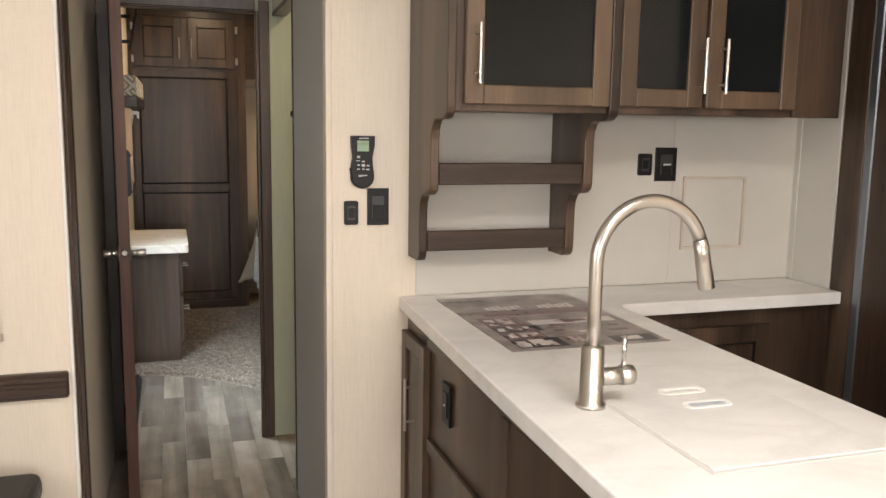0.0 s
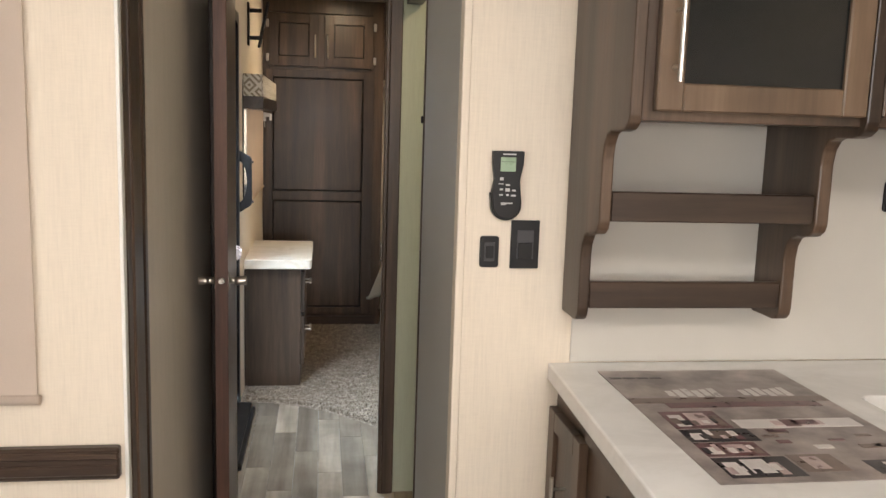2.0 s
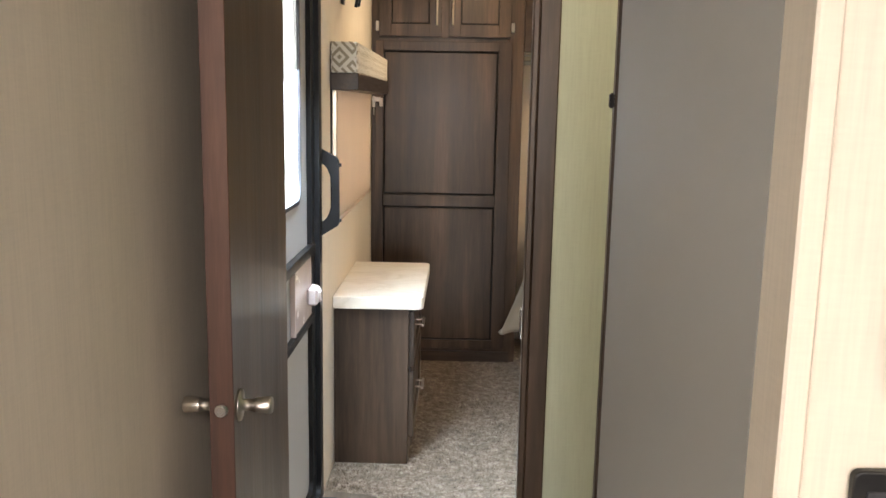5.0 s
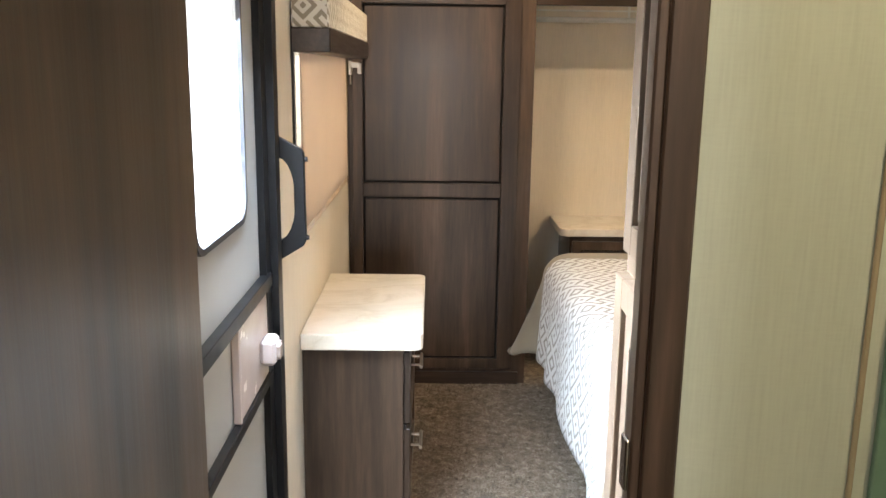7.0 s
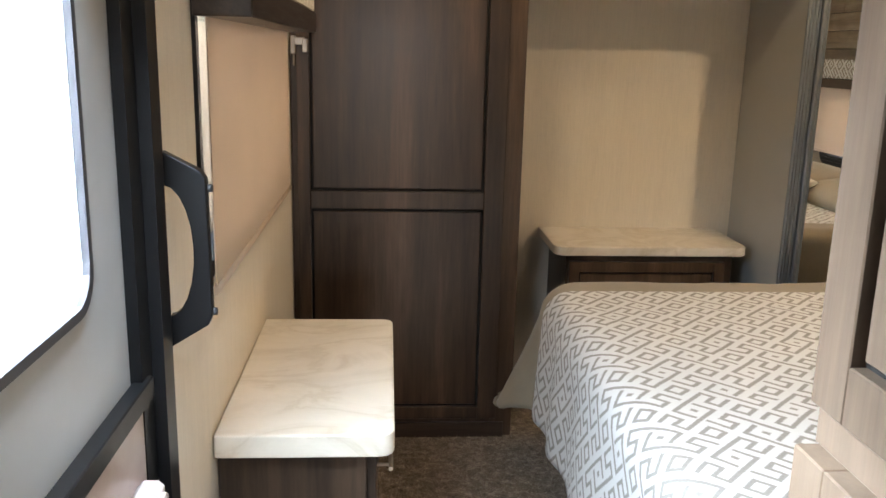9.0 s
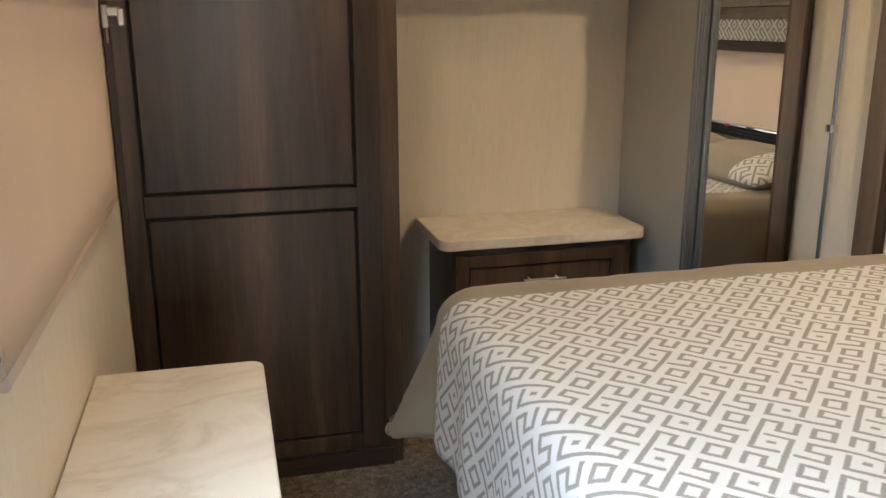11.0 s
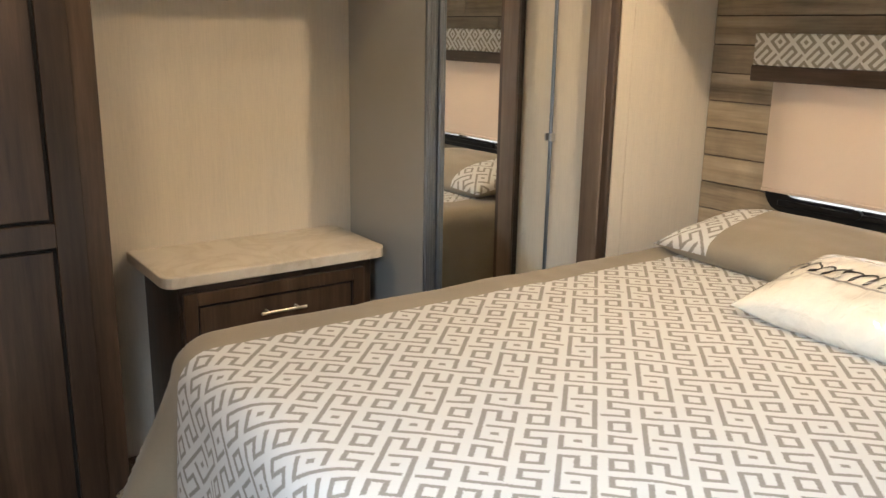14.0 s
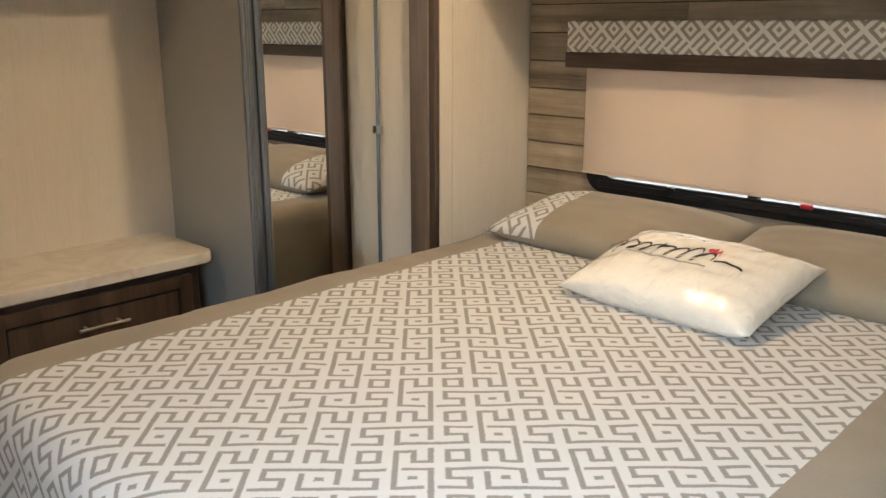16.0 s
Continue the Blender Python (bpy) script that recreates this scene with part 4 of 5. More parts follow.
# ---- bathroom ----
def toilet():
    x, y = 0.83, 3.40
    e = thing("toilet", (x, y, 0.0), "off-white toilet with its lid raised against the wall", "toilet")

    def oval(rx, ry, z, dy=0.0):
        return [(x + rx * math.cos(2 * math.pi * k / 32), y + dy + ry * math.sin(2 * math.pi * k / 32), z) for k in range(32)]

    def loft(name, rings):
        bm = bmesh.new()
        vs = [[bm.verts.new(p) for p in r] for r in rings]
        for a, b in zip(vs, vs[1:]):
            for k in range(32):
                bm.faces.new((a[k], a[(k + 1) % 32], b[(k + 1) % 32], b[k])).smooth = True
        bm.faces.new(vs[0]), bm.faces.new(vs[-1])
        return finish(name, bm, WHITE, None, e)
    loft("bowl", [oval(0.13, 0.17, 0.0, 0.05), oval(0.125, 0.16, 0.12, 0.05), oval(0.14, 0.18, 0.28, 0.03), oval(0.185, 0.225, 0.44), oval(0.185, 0.225, 0.47), oval(0.14, 0.18, 0.468), oval(0.10, 0.13, 0.36)])
    loft("seat", [oval(0.19, 0.23, 0.472), oval(0.195, 0.235, 0.485), oval(0.185, 0.225, 0.495), oval(0.125, 0.16, 0.492), oval(0.12, 0.155, 0.474)])
    prism("lid", [(x + 0.19 * math.cos(2 * math.pi * k / 40), 0.745 + 0.245 * math.sin(2 * math.pi * k / 40)) for k in range(40)], 3.625, 3.645, WHITE, None, e, 0.005)
    box("hinge_block", x - 0.10, x + 0.10, 3.60, 3.70, 0.42, 0.52, WHITE, 0.01, e)
    return e


toilet()


# ---- bedroom ----
def dresser():
    e = thing("dresser", (-0.10, 5.38, 0.0), "narrow dark wood dresser with a cream marbled top", "dresser")
    box("body", LW + 0.002, 0.022, 5.042, 5.715, 0.012, 0.648, WOOD, 0.002, e)
    bm = bmesh.new()
    o = [(LW + 0.003, 5.005), (0.048, 5.005)] + [(0.048 + 0.03 * math.sin(radians(a)), 5.035 - 0.03 * math.cos(radians(a))) for a in (22, 45, 68, 90)]
    o += [(0.078 - 0.03 * (1 - math.cos(radians(a))), 5.70 + 0.03 * math.sin(radians(a))) for a in (0, 22, 45, 68, 90)] + [(LW + 0.003, 5.73)]
    f = bm.faces.new([bm.verts.new((x, y, 0.65)) for x, y in o])
    g = bmesh.ops.extrude_face_region(bm, geom=[f])
    for v in g["geom"]:
        if isinstance(v, bmesh.types.BMVert):
            v.co.z = 0.698
    bmesh.ops.bevel(bm, geom=bm.edges[:], offset=0.004, segments=2, profile=0.5, affect="EDGES")
    tagged(finish("top", bm, CREAM, None, e), "cream marbled laminate top")
    for z, h in ((0.52, 0.22), (0.255, 0.27)):
        panel_front("drawer", 0.64, h, [WOOD], Matrix.Translation((0.022, 5.379, z)) @ FACE_PX, e, 0.045)
    # near-black strip in place of the shade between the drawers
    box("rail", 0.022, 0.030, 5.05, 5.71, 0.392, 0.408, GROOVE_SHADE, 0, e)
    for z in (0.555, 0.295):
        for y in (5.20,):
            bar_pull(e, Matrix.Translation((0.042, y, z)) @ FACE_PX, 0.12, True)
    return e


dresser()


def left_window():
    e = thing("window_shade", (LW, 5.6, 0.95), "blush roller shade under a greek-key valance over the window", "shade")
    box("cloth", LW + 0.017, LW + 0.020, 5.015, 6.215, 0.987, 1.60, SHADE, 0, e)
    tube("hem_bar", [(LW + 0.019, 5.005, 0.984), (LW + 0.019, 6.22, 0.984)], 0.008, SHADE, e)
    v = boxes("valance_band", [(LW + 0.003, LW + 0.10, 4.975, 6.26, 1.530, 1.640)], [KEY_SMALL], None, e, 0.004)
    box_uv(v)
    tagged(v, "cream and taupe greek-key fabric")
    box("valance_board", LW + 0.003, LW + 0.104, 4.972, 6.263, 1.468, 1.530, WOOD_Y, 0.003, e)
    w = tagged(place_empty("window_1", (LW, 5.6, 1.0)), "black-framed bedroom window", "window", kind="structure")
    m = Matrix.Translation((LW, 5.6, 0)) @ FACE_PX
    ringed("frame", rounded(-0.618, 0.618, 1.0, 1.62, 0.06), rounded(-0.597, 0.597, 1.03, 1.59, 0.05), -0.007, 0.05, BLACK, m, w)
    prism("pane", rounded(-0.596, 0.596, 1.031, 1.589, 0.05), 0.02, 0.026, CLEAR, m, w).visible_shadow = False
    return e


def box_uv(ob):
    """Lay a cloth's UV in metres on a boxy mesh by its faces' directions."""
    me = ob.data
    uv = me.uv_layers.new(name="cloth")
    for p in me.polygons:
        n = p.normal
        for li in p.loop_indices:
            c = me.vertices[me.loops[li].vertex_index].co
            if abs(n.x) > 0.6:
                uv.data[li].uv = (c.y, c.z)
            elif abs(n.y) > 0.6:
                uv.data[li].uv = (c.x, c.z)
            else:
                uv.data[li].uv = (c.x, c.y)


left_window()


def wardrobe():
    e = thing("wardrobe", (0.13, 6.6, 0.0), "tall dark wood wardrobe with two small top doors", "wardrobe")
    boxes("body", [(LW + 0.003, 0.532, 6.45, 6.918, 0.0, CB - 0.003), (LW + 0.003, -0.225, 6.432, 6.45, 0.0, CB - 0.003), (0.452, 0.532, 6.432, 6.45, 0.0, CB - 0.003),
                   (-0.225, 0.452, 6.432, 6.45, 0.0, 0.085), (-0.225, 0.452, 6.432, 6.45, 1.735, 1.765), (-0.225, 0.452, 6.432, 6.45, 2.115, CB - 0.003)], [WOOD], None, e)
    boxes("plinth", [(LW + 0.003, 0.50, 6.418, 6.432, 0.0, 0.07)], [WOOD_X], None, e)

    # sheet behind the panels is near-black to deepen the groove shade
    p = [(-0.245, -0.203, 6.410, 6.43, 0.09, 1.745), (0.400, 0.470, 6.410, 6.43, 0.09, 1.745), (-0.203, 0.400, 6.410, 6.43, 1.697, 1.745), (-0.203, 0.400, 6.410, 6.43, 0.88, 0.941), (-0.203, 0.400, 6.410, 6.43, 0.09, 0.137),
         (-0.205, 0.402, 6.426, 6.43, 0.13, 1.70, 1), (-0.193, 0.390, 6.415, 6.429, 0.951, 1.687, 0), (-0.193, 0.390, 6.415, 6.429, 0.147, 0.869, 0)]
    boxes("long_door", p, [WOOD, GROOVE_SHADE], None, e, 0.0015)
    for x, hx in ((-0.064, 0.075), (0.298, 0.158)):
        panel_front("top_door", 0.325, 0.34, [WOOD], Matrix.Translation((x, 6.432, 1.94)), e, 0.062)
        bar_pull(e, Matrix.Translation((hx, 6.412, 1.90)), 0.15)
    parts = []
    for z in (1.82, 2.04):
        parts += [(-0.245, -0.228, 6.405, 6.432, z - 0.025, z + 0.025), (0.462, 0.480, 6.405, 6.432, z - 0.025, z + 0.025)]
    for p in parts:
        tagged(boxes("hinge", [p], [NICKEL], None, e, 0.003), "bright nickel hinge")
    parts = [(-0.262, -0.245, 6.395, 6.415, 1.40, 1.46), (-0.250, -0.215, 6.390, 6.402, 1.43, 1.455), (-0.222, -0.205, 6.385, 6.41, 1.405, 1.45), (-0.255, -0.249, 6.395, 6.405, 1.36, 1.40)]
    tagged(boxes("catch", parts, [NICKEL], None, e, 0.003), "bright nickel door catch")
    return e


wardrobe()


def tv_bracket():
    e = thing("tv_bracket", (LW, 5.3, 1.9), "black folding television bracket on the wall", "bracket")
    boxes("wall_plate", [(LW + 0.001, LW + 0.012, 5.26, 5.30, 1.80, 2.02)], [BLACK], None, e)
    boxes("arm", [(LW + 0.012, LW + 0.075, 5.27, 5.29, 1.97, 1.99)], [BLACK], None, e)
    boxes("arm", [(LW + 0.012, LW + 0.075, 5.27, 5.29, 1.83, 1.85)], [BLACK], None, e)
    m = Matrix.Translation((LW + 0.085, 5.28, 1.91)) @ Matrix.Rotation(radians(8), 4, "X") @ Matrix.Rotation(radians(12), 4, "Y")
    boxes("head_plate", [(-0.006, 0.006, -0.05, -0.03, -0.12, 0.12), (-0.006, 0.006, 0.03, 0.05, -0.12, 0.12), (-0.006, 0.006, -0.05, 0.05, -0.02, 0.02)], [BLACK], m, e)
    return e


tv_bracket()


def corner_closet():
    e = thing("linen_closet", (0.6, 3.98, 0.0), "tall dark wood closet with an upper and a lower door, lightened for daylight", "cabinet")
    # lighter copy of the dark wood carries the daylight on this closet
    boxes("body", [(0.454, 0.95, 3.785, 4.175, 0.0, CB - 0.003), (0.444, 0.454, 3.785, 4.175, 1.085, 1.125)], [WOOD_LIT], None, e)
    panel_front("upper_door", 0.285, 1.0, [WOOD_LIT], Matrix.Translation((0.454, 4.030, 1.625)) @ FACE_X, e, 0.052)
    panel_front("lower_door", 0.300, 0.99, [WOOD_LIT], Matrix.Translation((0.454, 4.022, 0.59)) @ FACE_X, e, 0.052, 0.03)
    bar_pull(e, Matrix.Translation((0.434, 3.925, 1.28)) @ FACE_X, 0.155)
    bar_pull(e, Matrix.Translation((0.424, 3.900, 0.955)) @ FACE_X, 0.155)
    return e


corner_closet()


def nightstand():
    e = thing("nightstand", (1.08, 6.7, 0.0), "dark wood nightstand with a marbled top in the closet niche", "nightstand")
    box("body", 0.74, 1.385, 6.575, 6.918, 0.0, 0.683, WOOD, 0.002, e)
    o = [(0.690, 6.918), (0.690, 6.585)] + [(0.730 - 0.04 * math.cos(radians(a)), 6.585 - 0.045 * math.sin(radians(a))) for a in (22, 45, 68, 90)]
    o += [(1.388 + 0.045 * math.sin(radians(a)), 6.585 - 0.045 * math.cos(radians(a))) for a in (0, 22, 45, 68, 90)] + [(1.434, 6.918)]
    bm = bmesh.new()
    f = bm.faces.new([bm.verts.new((x, y, 0.684)) for x, y in o])
    g = bmesh.ops.extrude_face_region(bm, geom=[f])
    for v in g["geom"]:
        if isinstance(v, bmesh.types.BMVert):
            v.co.z = 0.719
    bmesh.ops.bevel(bm, geom=bm.edges[:], offset=0.004, segments=2, profile=0.5, affect="EDGES")
    tagged(finish("top", bm, CREAM, None, e), "cream marbled laminate top")
    panel_front("drawer", 0.60, 0.22, [WOOD], Matrix.Translation((1.05, 6.575, 0.548)), e, 0.04)
    panel_front("lower_drawer", 0.60, 0.36, [WOOD], Matrix.Translation((1.05, 6.575, 0.24)), e, 0.05)
    bar_pull(e, Matrix.Translation((1.05, 6.555, 0.57)), 0.15, True)
    return e


nightstand()

# open closet: header, rod, divider, mirror
tagged(box("trim_closet_header", 0.534, 1.499, 6.432, 6.47, 1.70, CB - 0.003, WOOD_X, 0.003), "dark wood header over the open closet", "trim", kind="structure")
# grey puts the shade of the divider's left face into its colour
wall("wall_closet_divider", "x", 1.500, 1.522, 6.436, 6.918, 0, CB - 0.004, GREYPANEL, label="divider between niche and mirror closet, greyed for the shade on it")


def closet_rod():
    e = thing("closet_rod", (1.0, 6.68, 1.66), "white wire closet rod with supports", "rod")
    tube("rod", [(0.534, 6.68, 1.655), (1.498, 6.68, 1.655)], 0.012, WHITE, e)
    tube("wire", [(0.534, 6.60, 1.69), (1.498, 6.60, 1.69)], 0.004, WHITE, e)
    for x in (0.98, 1.3):
        tube("hanger", [(x, 6.68, 1.66), (x, 6.68, 1.74), (x, 6.9, 1.76)], 0.006, WHITE, e)
    box("shelf", 0.534, 1.498, 6.56, 6.917, 1.742, 1.756, WHITE, 0.001, e)
    return e


closet_rod()


def mirror_door():
    e = thing("mirror_closet_door", (1.85, 6.57, 0.0), "tall sliding mirror closet door in a ribbed grey aluminium frame", "mirror door")
    box("glass", 1.56, RW - 0.004, 6.570, 6.576, 0.05, 2.10, MIRROR, 0, e)
    box("backing", 1.56, RW - 0.004, 6.578, 6.590, 0.05, 2.10, WOOD, 0, e)
    ribs = [(1.524, 1.588, 6.452, 6.568, 0.02, 2.12), (1.498, 1.510, 6.418, 6.4345, 0.02, 2.12), (1.511, 1.5235, 6.424, 6.4345, 0.02, 2.12)]
    for i in range(2):
        x = 1.525 + i * 0.032
        ribs += [(x, x + 0.016, 6.434, 6.455, 0.02, 2.12), (x + 0.018, x + 0.030, 6.442, 6.455, 0.02, 2.12)]
    tagged(boxes("jamb", ribs, [ALU], None, e, 0.004), "ribbed grey aluminium jamb")
    boxes("edge", [(RW - 0.018, RW - 0.010, 6.562, 6.571, 0.05, 2.10)], [ALU], None, e)
    boxes("clip", [(RW - 0.030, RW - 0.006, 6.550, 6.562, 1.024, 1.052)], [NICKEL], None, e, 0.003)
    return e


mirror_door()


# bed
def drape(name, x0, x1, y0, y1, z, drop, parent, pat0, pat1):
    """A comforter: flat top with rounded shoulders, hanging over foot and sides, folded at the corners."""
    step = 0.02
    us = np.arange(-drop, x1 - x0 + 1e-6, step)
    vs = np.arange(-drop, y1 - y0 + drop + 1e-6, step)
    bm = bmesh.new()
    uvl = bm.loops.layers.uv.new("cloth")
    grid = {}
    flat = {}
    R, RC = 0.085, 0.07
    for i, u in enumerate(us):
        for j, v in enumerate(vs):
            cx, cy = max(u, RC), min(max(v, RC), y1 - y0 - RC)
            a, b = cx - u, abs(v - cy)
            s = -1 if v < cy else 1
            dd = math.hypot(a, b)
            bx, by, hz = x0 + cx, y0 + cy, z
            if dd > 0:
                both = 2 * a * b / (dd * dd)
                d = min(dd - RC, drop * 1.1)
                if d <= 0:
                    o, h = d, 0.0
                elif d < math.pi / 2 * R:
                    o, h = R * math.sin(d / R), R * (1 - math.cos(d / R))
                else:
                    q = d - math.pi / 2 * R
                    o, h = R + q * (0.05 + 0.42 * both), R + q * 0.985
                    o += 0.010 * math.sin((by if a > b else bx) * 17 + 2.0 * math.sin(by * 5 + bx * 3)) * min(1, q / 0.2)
                bx -= a / dd * (RC + o)
                by += s * b / dd * (RC + o)
                hz = z - h
            hz += 0.004 * noise.noise(Vector((u * 5, v * 5, 0))) + 0.0025 * noise.noise(Vector((u * 19, v * 7, 3)))
            grid[i, j] = bm.verts.new((bx, by, hz))
            flat[i, j] = (u, v)
    for i in range(len(us) - 1):
        for j in range(len(vs) - 1):
            ks = ((i, j), (i + 1, j), (i + 1, j + 1), (i, j + 1))
            try:
                f = bm.faces.new([grid[k] for k in ks])
            except ValueError:
                continue
            f.smooth = True
            vm = (flat[i, j][1] + flat[i + 1, j + 1][1]) / 2 + y0
            f.material_index = 0 if pat0 < vm < pat1 else 1
            for lp, k in zip(f.loops, ks):
                lp[uvl].uv = flat[k]
    return finish(name, bm, [KEY, TAUPE], None, parent)


def bed():
    e = thing("bed", (1.6, 5.34, 0.0), "wide bed with a greek-key comforter bordered in taupe", "bed")
    boxes("base", [(0.70, 2.16, 4.62, 6.08, 0.0, 0.30), (2.16, HB - 0.01, 4.52, 6.16, 0.302, 0.34)], [WOOD_Y], None, e)
    bm = bmesh.new()
    add_box(bm, 0.62, HB - 0.02, 4.58, 6.10, 0.345, 0.675, 0.06, 0, 3)
    finish("mattress", bm, GREYCLOTH, None, e)
    c = drape("comforter", 0.635, HB - 0.012, 4.585, 6.10, 0.70, 0.46, e, 4.672, 6.008)
    so = c.modifiers.new("thick", "SOLIDIFY")
    so.thickness, so.offset = 0.012, -1
    tagged(c, "cream and taupe greek-key comforter with taupe borders")
    return e


bed()


def cushion(name, w, d, h, mats, split, m, parent=None, pinch=0.10, wrinkle=0.004, seed=0, res=34):
    """A stuffed pillow: w across, d deep, h thick, with drawn-out corners; split tells which material a place takes."""
    bm = bmesh.new()
    uvl = bm.loops.layers.uv.new("cloth")
    sides = []
    for s in (1, -1):
        g = {}
        for i in range(res + 1):
            for j in range(res + 1):
                u, v = 2 * i / res - 1, 2 * j / res - 1
                t = max(0.0, (1 - abs(u) ** 3.2)) ** 0.55 * max(0.0, (1 - abs(v) ** 3.2)) ** 0.55
                x = w / 2 * u * (1 - pinch * (1 - v * v) * 0.35)
                y = d / 2 * v * (1 - pinch * (1 - u * u) * 0.5)
                edge = min(1 - abs(u), 1 - abs(v))
                z = s * h / 2 * t + wrinkle * t * (noise.noise(Vector((u * 3 + seed, v * 4, s))) + 0.5 * noise.noise(Vector((u * 9 + seed, v * 3, s))))
                if edge < 1e-6 and s < 0:
                    g[i, j] = sides[0][i, j]
                else:
                    g[i, j] = bm.verts.new((x, y, z))
        sides.append(g)
        for i in range(res):
            for j in range(res):
                ks = ((i, j), (i + 1, j), (i + 1, j + 1), (i, j + 1))
                f = bm.faces.new([g[k] for k in ks])
                f.smooth = True
                f.material_index = split((i + 0.5) / res, (j + 0.5) / res, s)
                for lp, k in zip(f.loops, ks):
                    lp[uvl].uv = (w * k[0] / res, d * k[1] / res)
    ob = finish(name, bm, mats, m, parent)
    return ob


# pillow fronts look to -x: local x runs along -y of the room, local y up the slope
def lean(x, y, z, tilt, turn=0.0):
    return Matrix.Translation((x, y, z)) @ Matrix.Rotation(radians(-90 + turn), 4, "Z") @ Matrix.Rotation(radians(tilt), 4, "X")


for y, flip in ((5.68, False), (4.90, True)):
    sp = (lambda u, v, s: 0 if (u > 0.76 and s > 0) or False else 1) if flip else (lambda u, v, s: 0 if (u < 0.27 and s > 0) else 1)
    tagged(cushion("pillow", 0.80, 0.44, 0.155, [KEY, TAUPE], sp, lean(2.415, y, 0.762, 8), seed=3 if flip else 0), "taupe pillow with a greek-key end panel lying on the bed", "pillow", "pillows at the headboard")

bag = cushion("bagged_pillow", 0.555, 0.405, 0.138, [PILLOW_WHITE], lambda u, v, s: 0, lean(2.05, 5.235, 0.768, 12, -3), wrinkle=0.010, seed=8)
tagged(bag, "white pillow in clear plastic with black script and red mark", "pillow")


def on_bag(name, pts, width, mat):
    """A printed stroke that follows the pillow's face."""
    bm = bmesh.new()
    rows = []
    w, d, h = 0.555, 0.405, 0.138
    for k, (x, y, s) in enumerate(pts):
        u, v = 2 * x / w, 2 * y / d
        t = max(0.0, (1 - abs(u) ** 3.2)) ** 0.55 * max(0.0, (1 - abs(v) ** 3.2)) ** 0.55
        z = h / 2 * t + 0.010 * t * (noise.noise(Vector((u * 3 + 8, v * 4, 1))) + 0.5 * noise.noise(Vector((u * 9 + 8, v * 3, 1)))) + 0.002
        rows.append((bm.verts.new((x, y - width * s, z)), bm.verts.new((x, y + width * s, z + 0.0005))))
    for a, b in zip(rows, rows[1:]):
        bm.faces.new((a[0], b[0], b[1], a[1]))
    return finish(name, bm, mat, bag.matrix_basis, bag)


def cursive(k):
    a = k * 0.42
    return -0.215 + 0.0135 * a / 2.2 + 0.012 * math.sin(a) + 0.008 * math.cos(a), -0.002 + (0.029 + 0.014 * (math.sin(a * 0.37) > 0.75)) * math.cos(a)


on_bag("script_line", [(*cursive(k), 0.5 + 0.5 * math.sin(k * 0.42) ** 2) for k in range(110)], 0.0080, INK)
on_bag("script_swash", [(-0.262 + 0.0035 * k, 0.045 - 0.055 * math.sin(k * 0.2), 0.8) for k in range(16)], 0.0055, INK)
on_bag("script_tail", [(0.085 + 0.006 * k, -0.012 + 0.014 * math.sin(k * 0.25), 0.8) for k in range(14)], 0.0055, INK)
on_bag("small_line", [(-0.16 + 0.01 * k, -0.045, 1) for k in range(25)], 0.004, plain("grey_ink", (0.30, 0.28, 0.26), 0.4))
on_bag("red_mark", [(0.040 + 0.007 * k, 0.044 + 0.004 * k * (1 if k % 2 else -0.4) - 0.003 * k, (0.3, 0.9, 1.2, 1.1, 0.9, 0.6, 0.2)[k]) for k in range(7)], 0.013, RED)


def head_window():
    e = thing("window_shade", (HB, 5.34, 0.9), "blush roller shade under a greek-key valance above the bed", "shade")
    box("cloth", HB - 0.046, HB - 0.043, 4.70, 5.97, 0.902, 1.30, SHADE, 0, e)
    box("cloth_hem", HB - 0.050, HB - 0.042, 4.698, 5.972, 0.893, 0.905, SHADE, 0.002, e)
    v = boxes("valance_band", [(HB - 0.10, HB - 0.003, 4.66, 6.022, 1.32, 1.425)], [KEY_SMALL], None, e, 0.004)
    box_uv(v)
    tagged(v, "cream and taupe greek-key fabric")
    box("valance_board", HB - 0.104, HB - 0.003, 4.657, 6.025, 1.268, 1.32, WOOD_Y, 0.003, e)
    w = tagged(place_empty("window_2", (HB, 5.34, 0.84)), "black-framed window above the bed", "window", kind="structure")
    m = Matrix.Translation((HB, 5.345, 0)) @ FACE_X
    ringed("frame", rounded(-0.625, 0.605, 0.825, 1.38, 0.07), rounded(-0.56, 0.56, 0.880, 1.34, 0.05), -0.024, 0.05, BLACK, m, w)
    prism("pane", rounded(-0.559, 0.559, 0.881, 1.339, 0.05), 0.02, 0.026, CLEAR, m, w).visible_shadow = False
    boxes("mullion", [(-0.012, 0.018, -0.020, 0.02, 0.879, 1.341)], [BLACK], m, w)
    boxes("rail", [(-0.57, 0.57, -0.030, -0.022, 0.846, 0.868)], [BLACK], m, w, 0.003)
    tube("latch", [(-0.28, -0.024, 0.866), (-0.28, -0.040, 0.866)], [0.018, 0.014], BLACK, w, m)
    tagged(boxes("tag", [(0.16, 0.20, -0.034, -0.024, 0.872, 0.888)], [RED], m, w, 0.004), "small red tag")
    return e


head_window()

# ---- carpet ----
def carpet_edge(x):
    return 4.81 - 0.9 * max(0.0, min(x, 0.46) + 0.27) ** 2


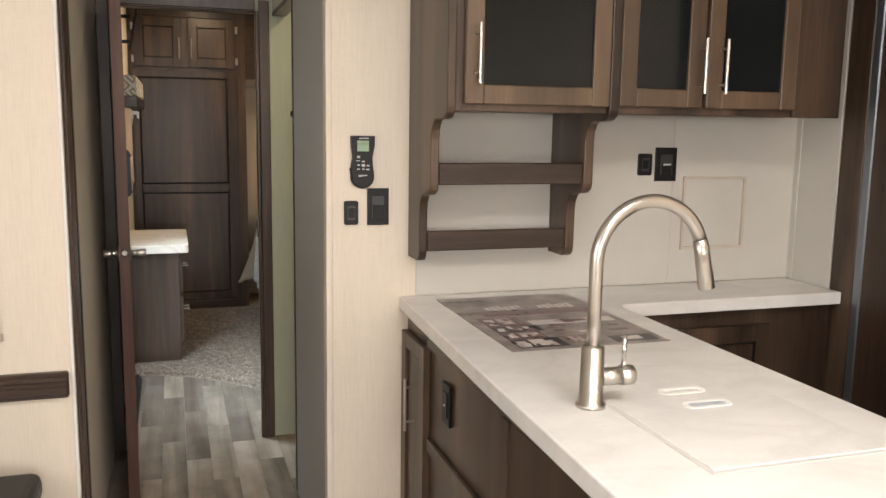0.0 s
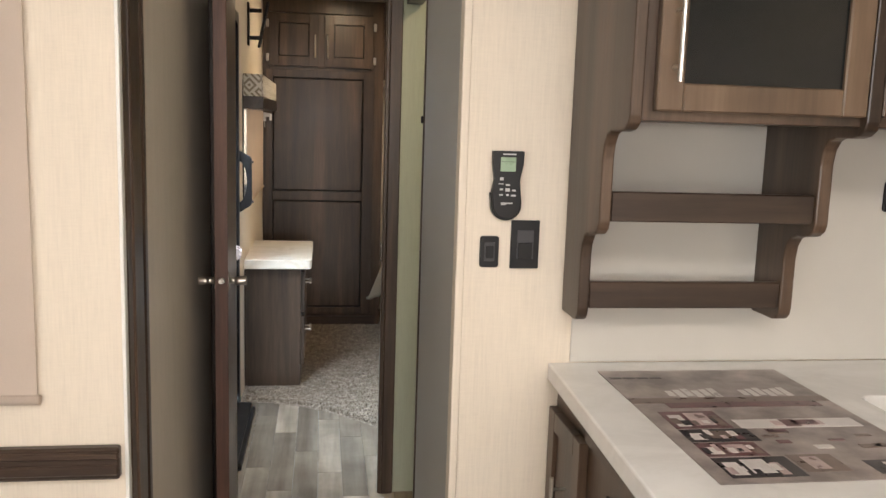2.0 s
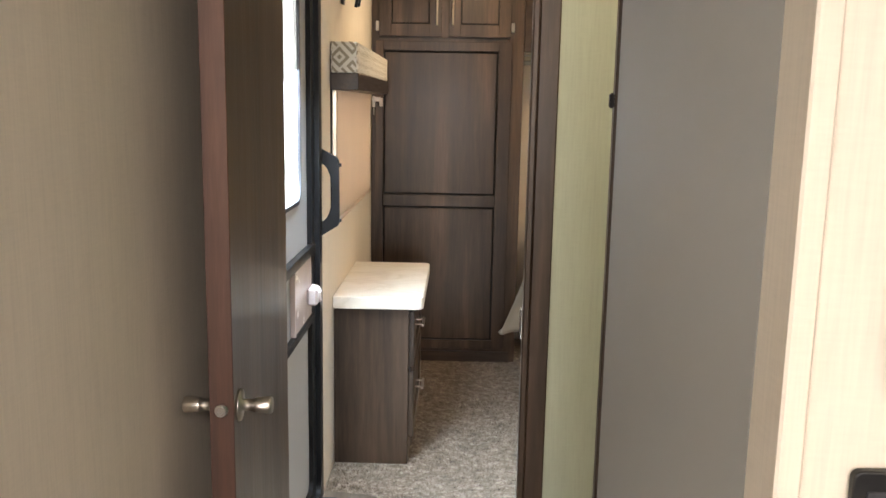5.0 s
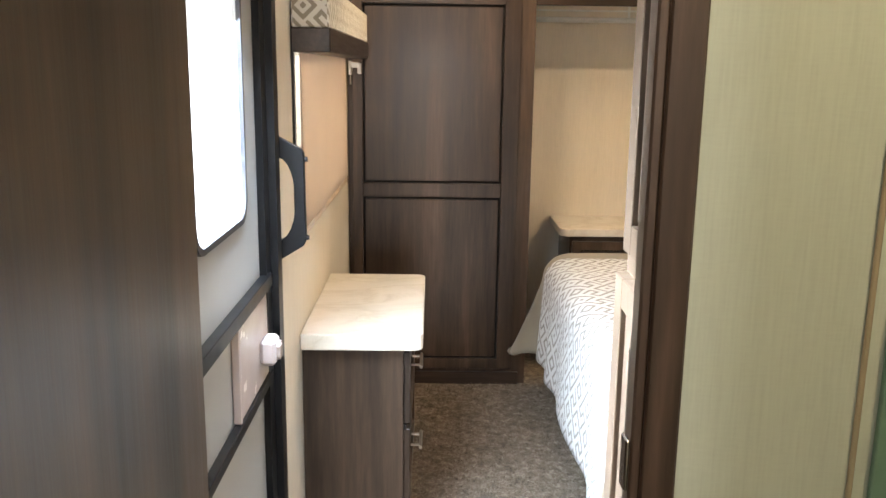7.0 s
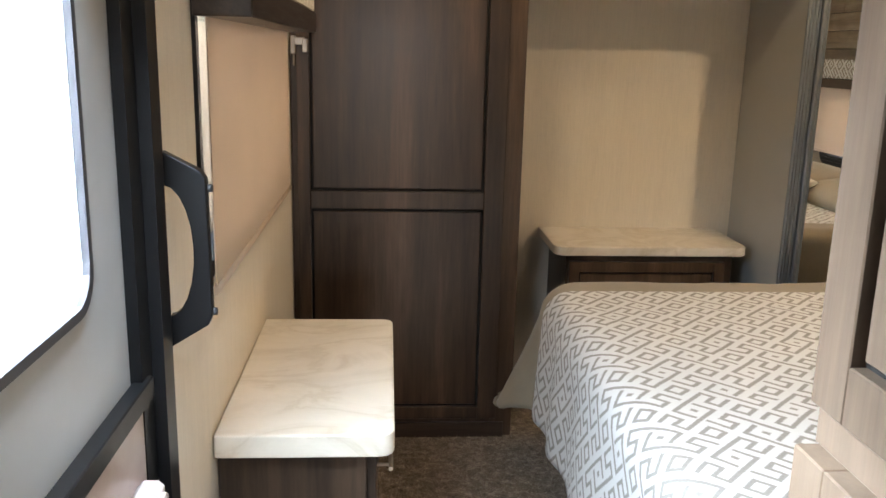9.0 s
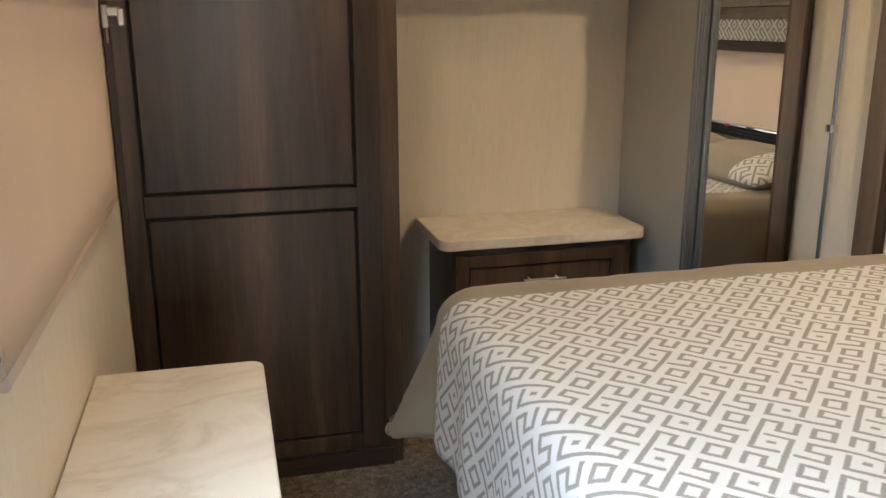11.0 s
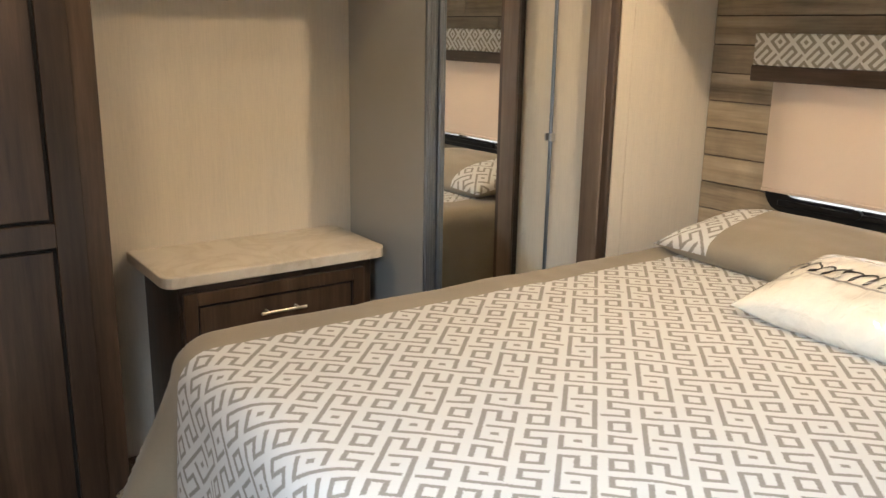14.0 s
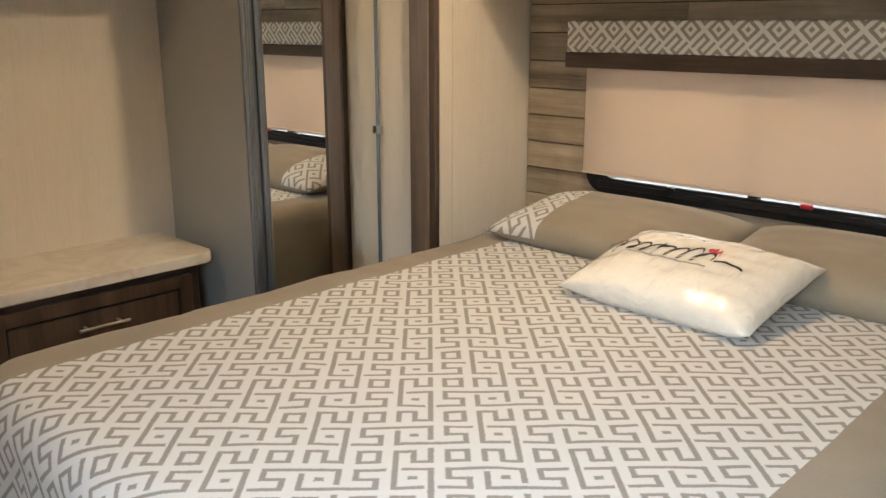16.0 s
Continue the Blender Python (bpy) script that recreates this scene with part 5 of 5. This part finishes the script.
def carpet():
    bm = bmesh.new()
    xs = np.linspace(LW + 0.002, RW - 0.002, 62)
    top, low = [], []
    for x in xs:
        ys = np.linspace(carpet_edge(x), 6.91, 46)
        top.append([bm.verts.new((x, y, (0.002 if k == 0 else 0.012) + 0.002 * noise.noise(Vector((x * 25, y * 25, 0))))) for k, y in enumerate(ys)])
    for a, b in zip(top, top[1:]):
        for k in range(len(a) - 1):
            bm.faces.new((a[k], b[k], b[k + 1], a[k + 1])).smooth = True
    m, n, l, b = shader("carpet_pile", 0.95)
    v = coords(n, l, (1, 1, 1), shuffle=False)
    fine, mid = tex(n, l, v, 260, 3, 0.7), tex(n, l, v, 42, 4, 0.75)
    f = math_node(n, l, "ADD", math_node(n, l, "MULTIPLY", fine, 0.55), math_node(n, l, "MULTIPLY", mid, 0.45))
    l.new(ramp(n, l, f, [(0.36, (0.058, 0.041, 0.028)), (0.5, (0.20, 0.153, 0.112)), (0.62, (0.47, 0.395, 0.315))]), b.inputs["Base Color"])
    relief(n, l, b, f, 0.9, 0.006)
    c = tagged(finish("carpet", bm, m), "speckled grey-beige cut-pile carpet with a curved edge", "carpet", kind="structure")
    # pile: small tufts where the walk passes
    rng = np.random.default_rng(4)
    verts, faces = [], []
    while len(faces) < 3 * 17000:
        x, y = rng.uniform(LW + 0.01, 0.75), rng.uniform(4.3, 6.42)
        if y < carpet_edge(x) + 0.004:
            continue
        h, r, a = rng.uniform(0.005, 0.011), rng.uniform(0.002, 0.004), rng.uniform(0, 6.28)
        k = len(verts)
        dx, dy = rng.normal(0, 0.003, 2)
        for q in range(3):
            verts.append((x + r * math.cos(a + q * 2.094), y + r * math.sin(a + q * 2.094), 0.009))
        verts.append((x + dx, y + dy, 0.011 + h))
        faces += [(k, k + 1, k + 3), (k + 1, k + 2, k + 3), (k + 2, k, k + 3)]
    me = bpy.data.meshes.new("pile")
    me.from_pydata(verts, [], faces)
    me.materials.append(m)
    t = new("pile", me)
    t.parent = c
    tagged(t, "carpet tufts", kind="stuff")


carpet()

# ---- boards of the headboard wall ----
BOARD = wood("weathered_board", (0.14, 0.107, 0.072), (0.30, 0.238, 0.165), (0.46, 0.375, 0.27), "y", 0.55, 1.6)


def board(y0, y1, z0, z1):
    return box("board", HB - 0.012, HB - 0.001, y0 + 0.001, y1 - 0.001, z0 + 0.002, z1 - 0.002, BOARD, 0.002, headboard)


for i in range(13):
    z0 = 0.68 + i * 0.1005
    z1 = z0 + 0.1005
    if z1 > 0.85 and z0 < 1.36:
        board(5.932, 6.258, z0, z1)
        board(4.404, 4.758, z0, z1)
        if z0 < 0.83:
            board(4.758, 5.932, z0, 0.85)
        if z1 > 1.37:
            board(4.758, 5.932, 1.362, z1)
    else:
        cut = 4.404 + 0.4 + 0.9 * ((i * 37 % 10) / 10)
        board(4.404, cut, z0, z1)
        board(cut, 6.258, z0, z1)

# ---- vinyl planks ----
PLANK = wood("vinyl_plank", (0.13, 0.104, 0.078), (0.235, 0.192, 0.148), (0.36, 0.30, 0.238), "y", 0.2, 1.0, 0.6, 0.13)
plank_mesh = {}


def plank(x0, x1, y0, y1):
    key = (round(x1 - x0, 3), round(y1 - y0, 3))
    if key not in plank_mesh:
        o = box("plank", x0 + 0.0004, x1 - 0.0004, y0 + 0.0004, y1 - 0.0004, -0.005, 0.0, PLANK, 0.0008, floor_base)
        plank_mesh[key] = o.data
        return
    o = new("plank", plank_mesh[key])
    o.matrix_basis = Matrix.Translation(((x0 + x1) / 2, (y0 + y1) / 2, -0.0025))
    o.parent = floor_base
    o.matrix_parent_inverse = floor_base.matrix_basis.inverted()


W, L = 0.098, 0.62
nx = int((RW + 0.27) / W)
for i in range(nx):
    x0 = LW + i * W
    y = -2.6 - (i * 0.37 % 1.0) * L
    end = 4.86 if x0 < 0.5 else 3.70
    while y < end:
        plank(x0, min(x0 + W, RW), y, min(y + L, 4.95 if x0 < 0.5 else 3.72))
        y += L
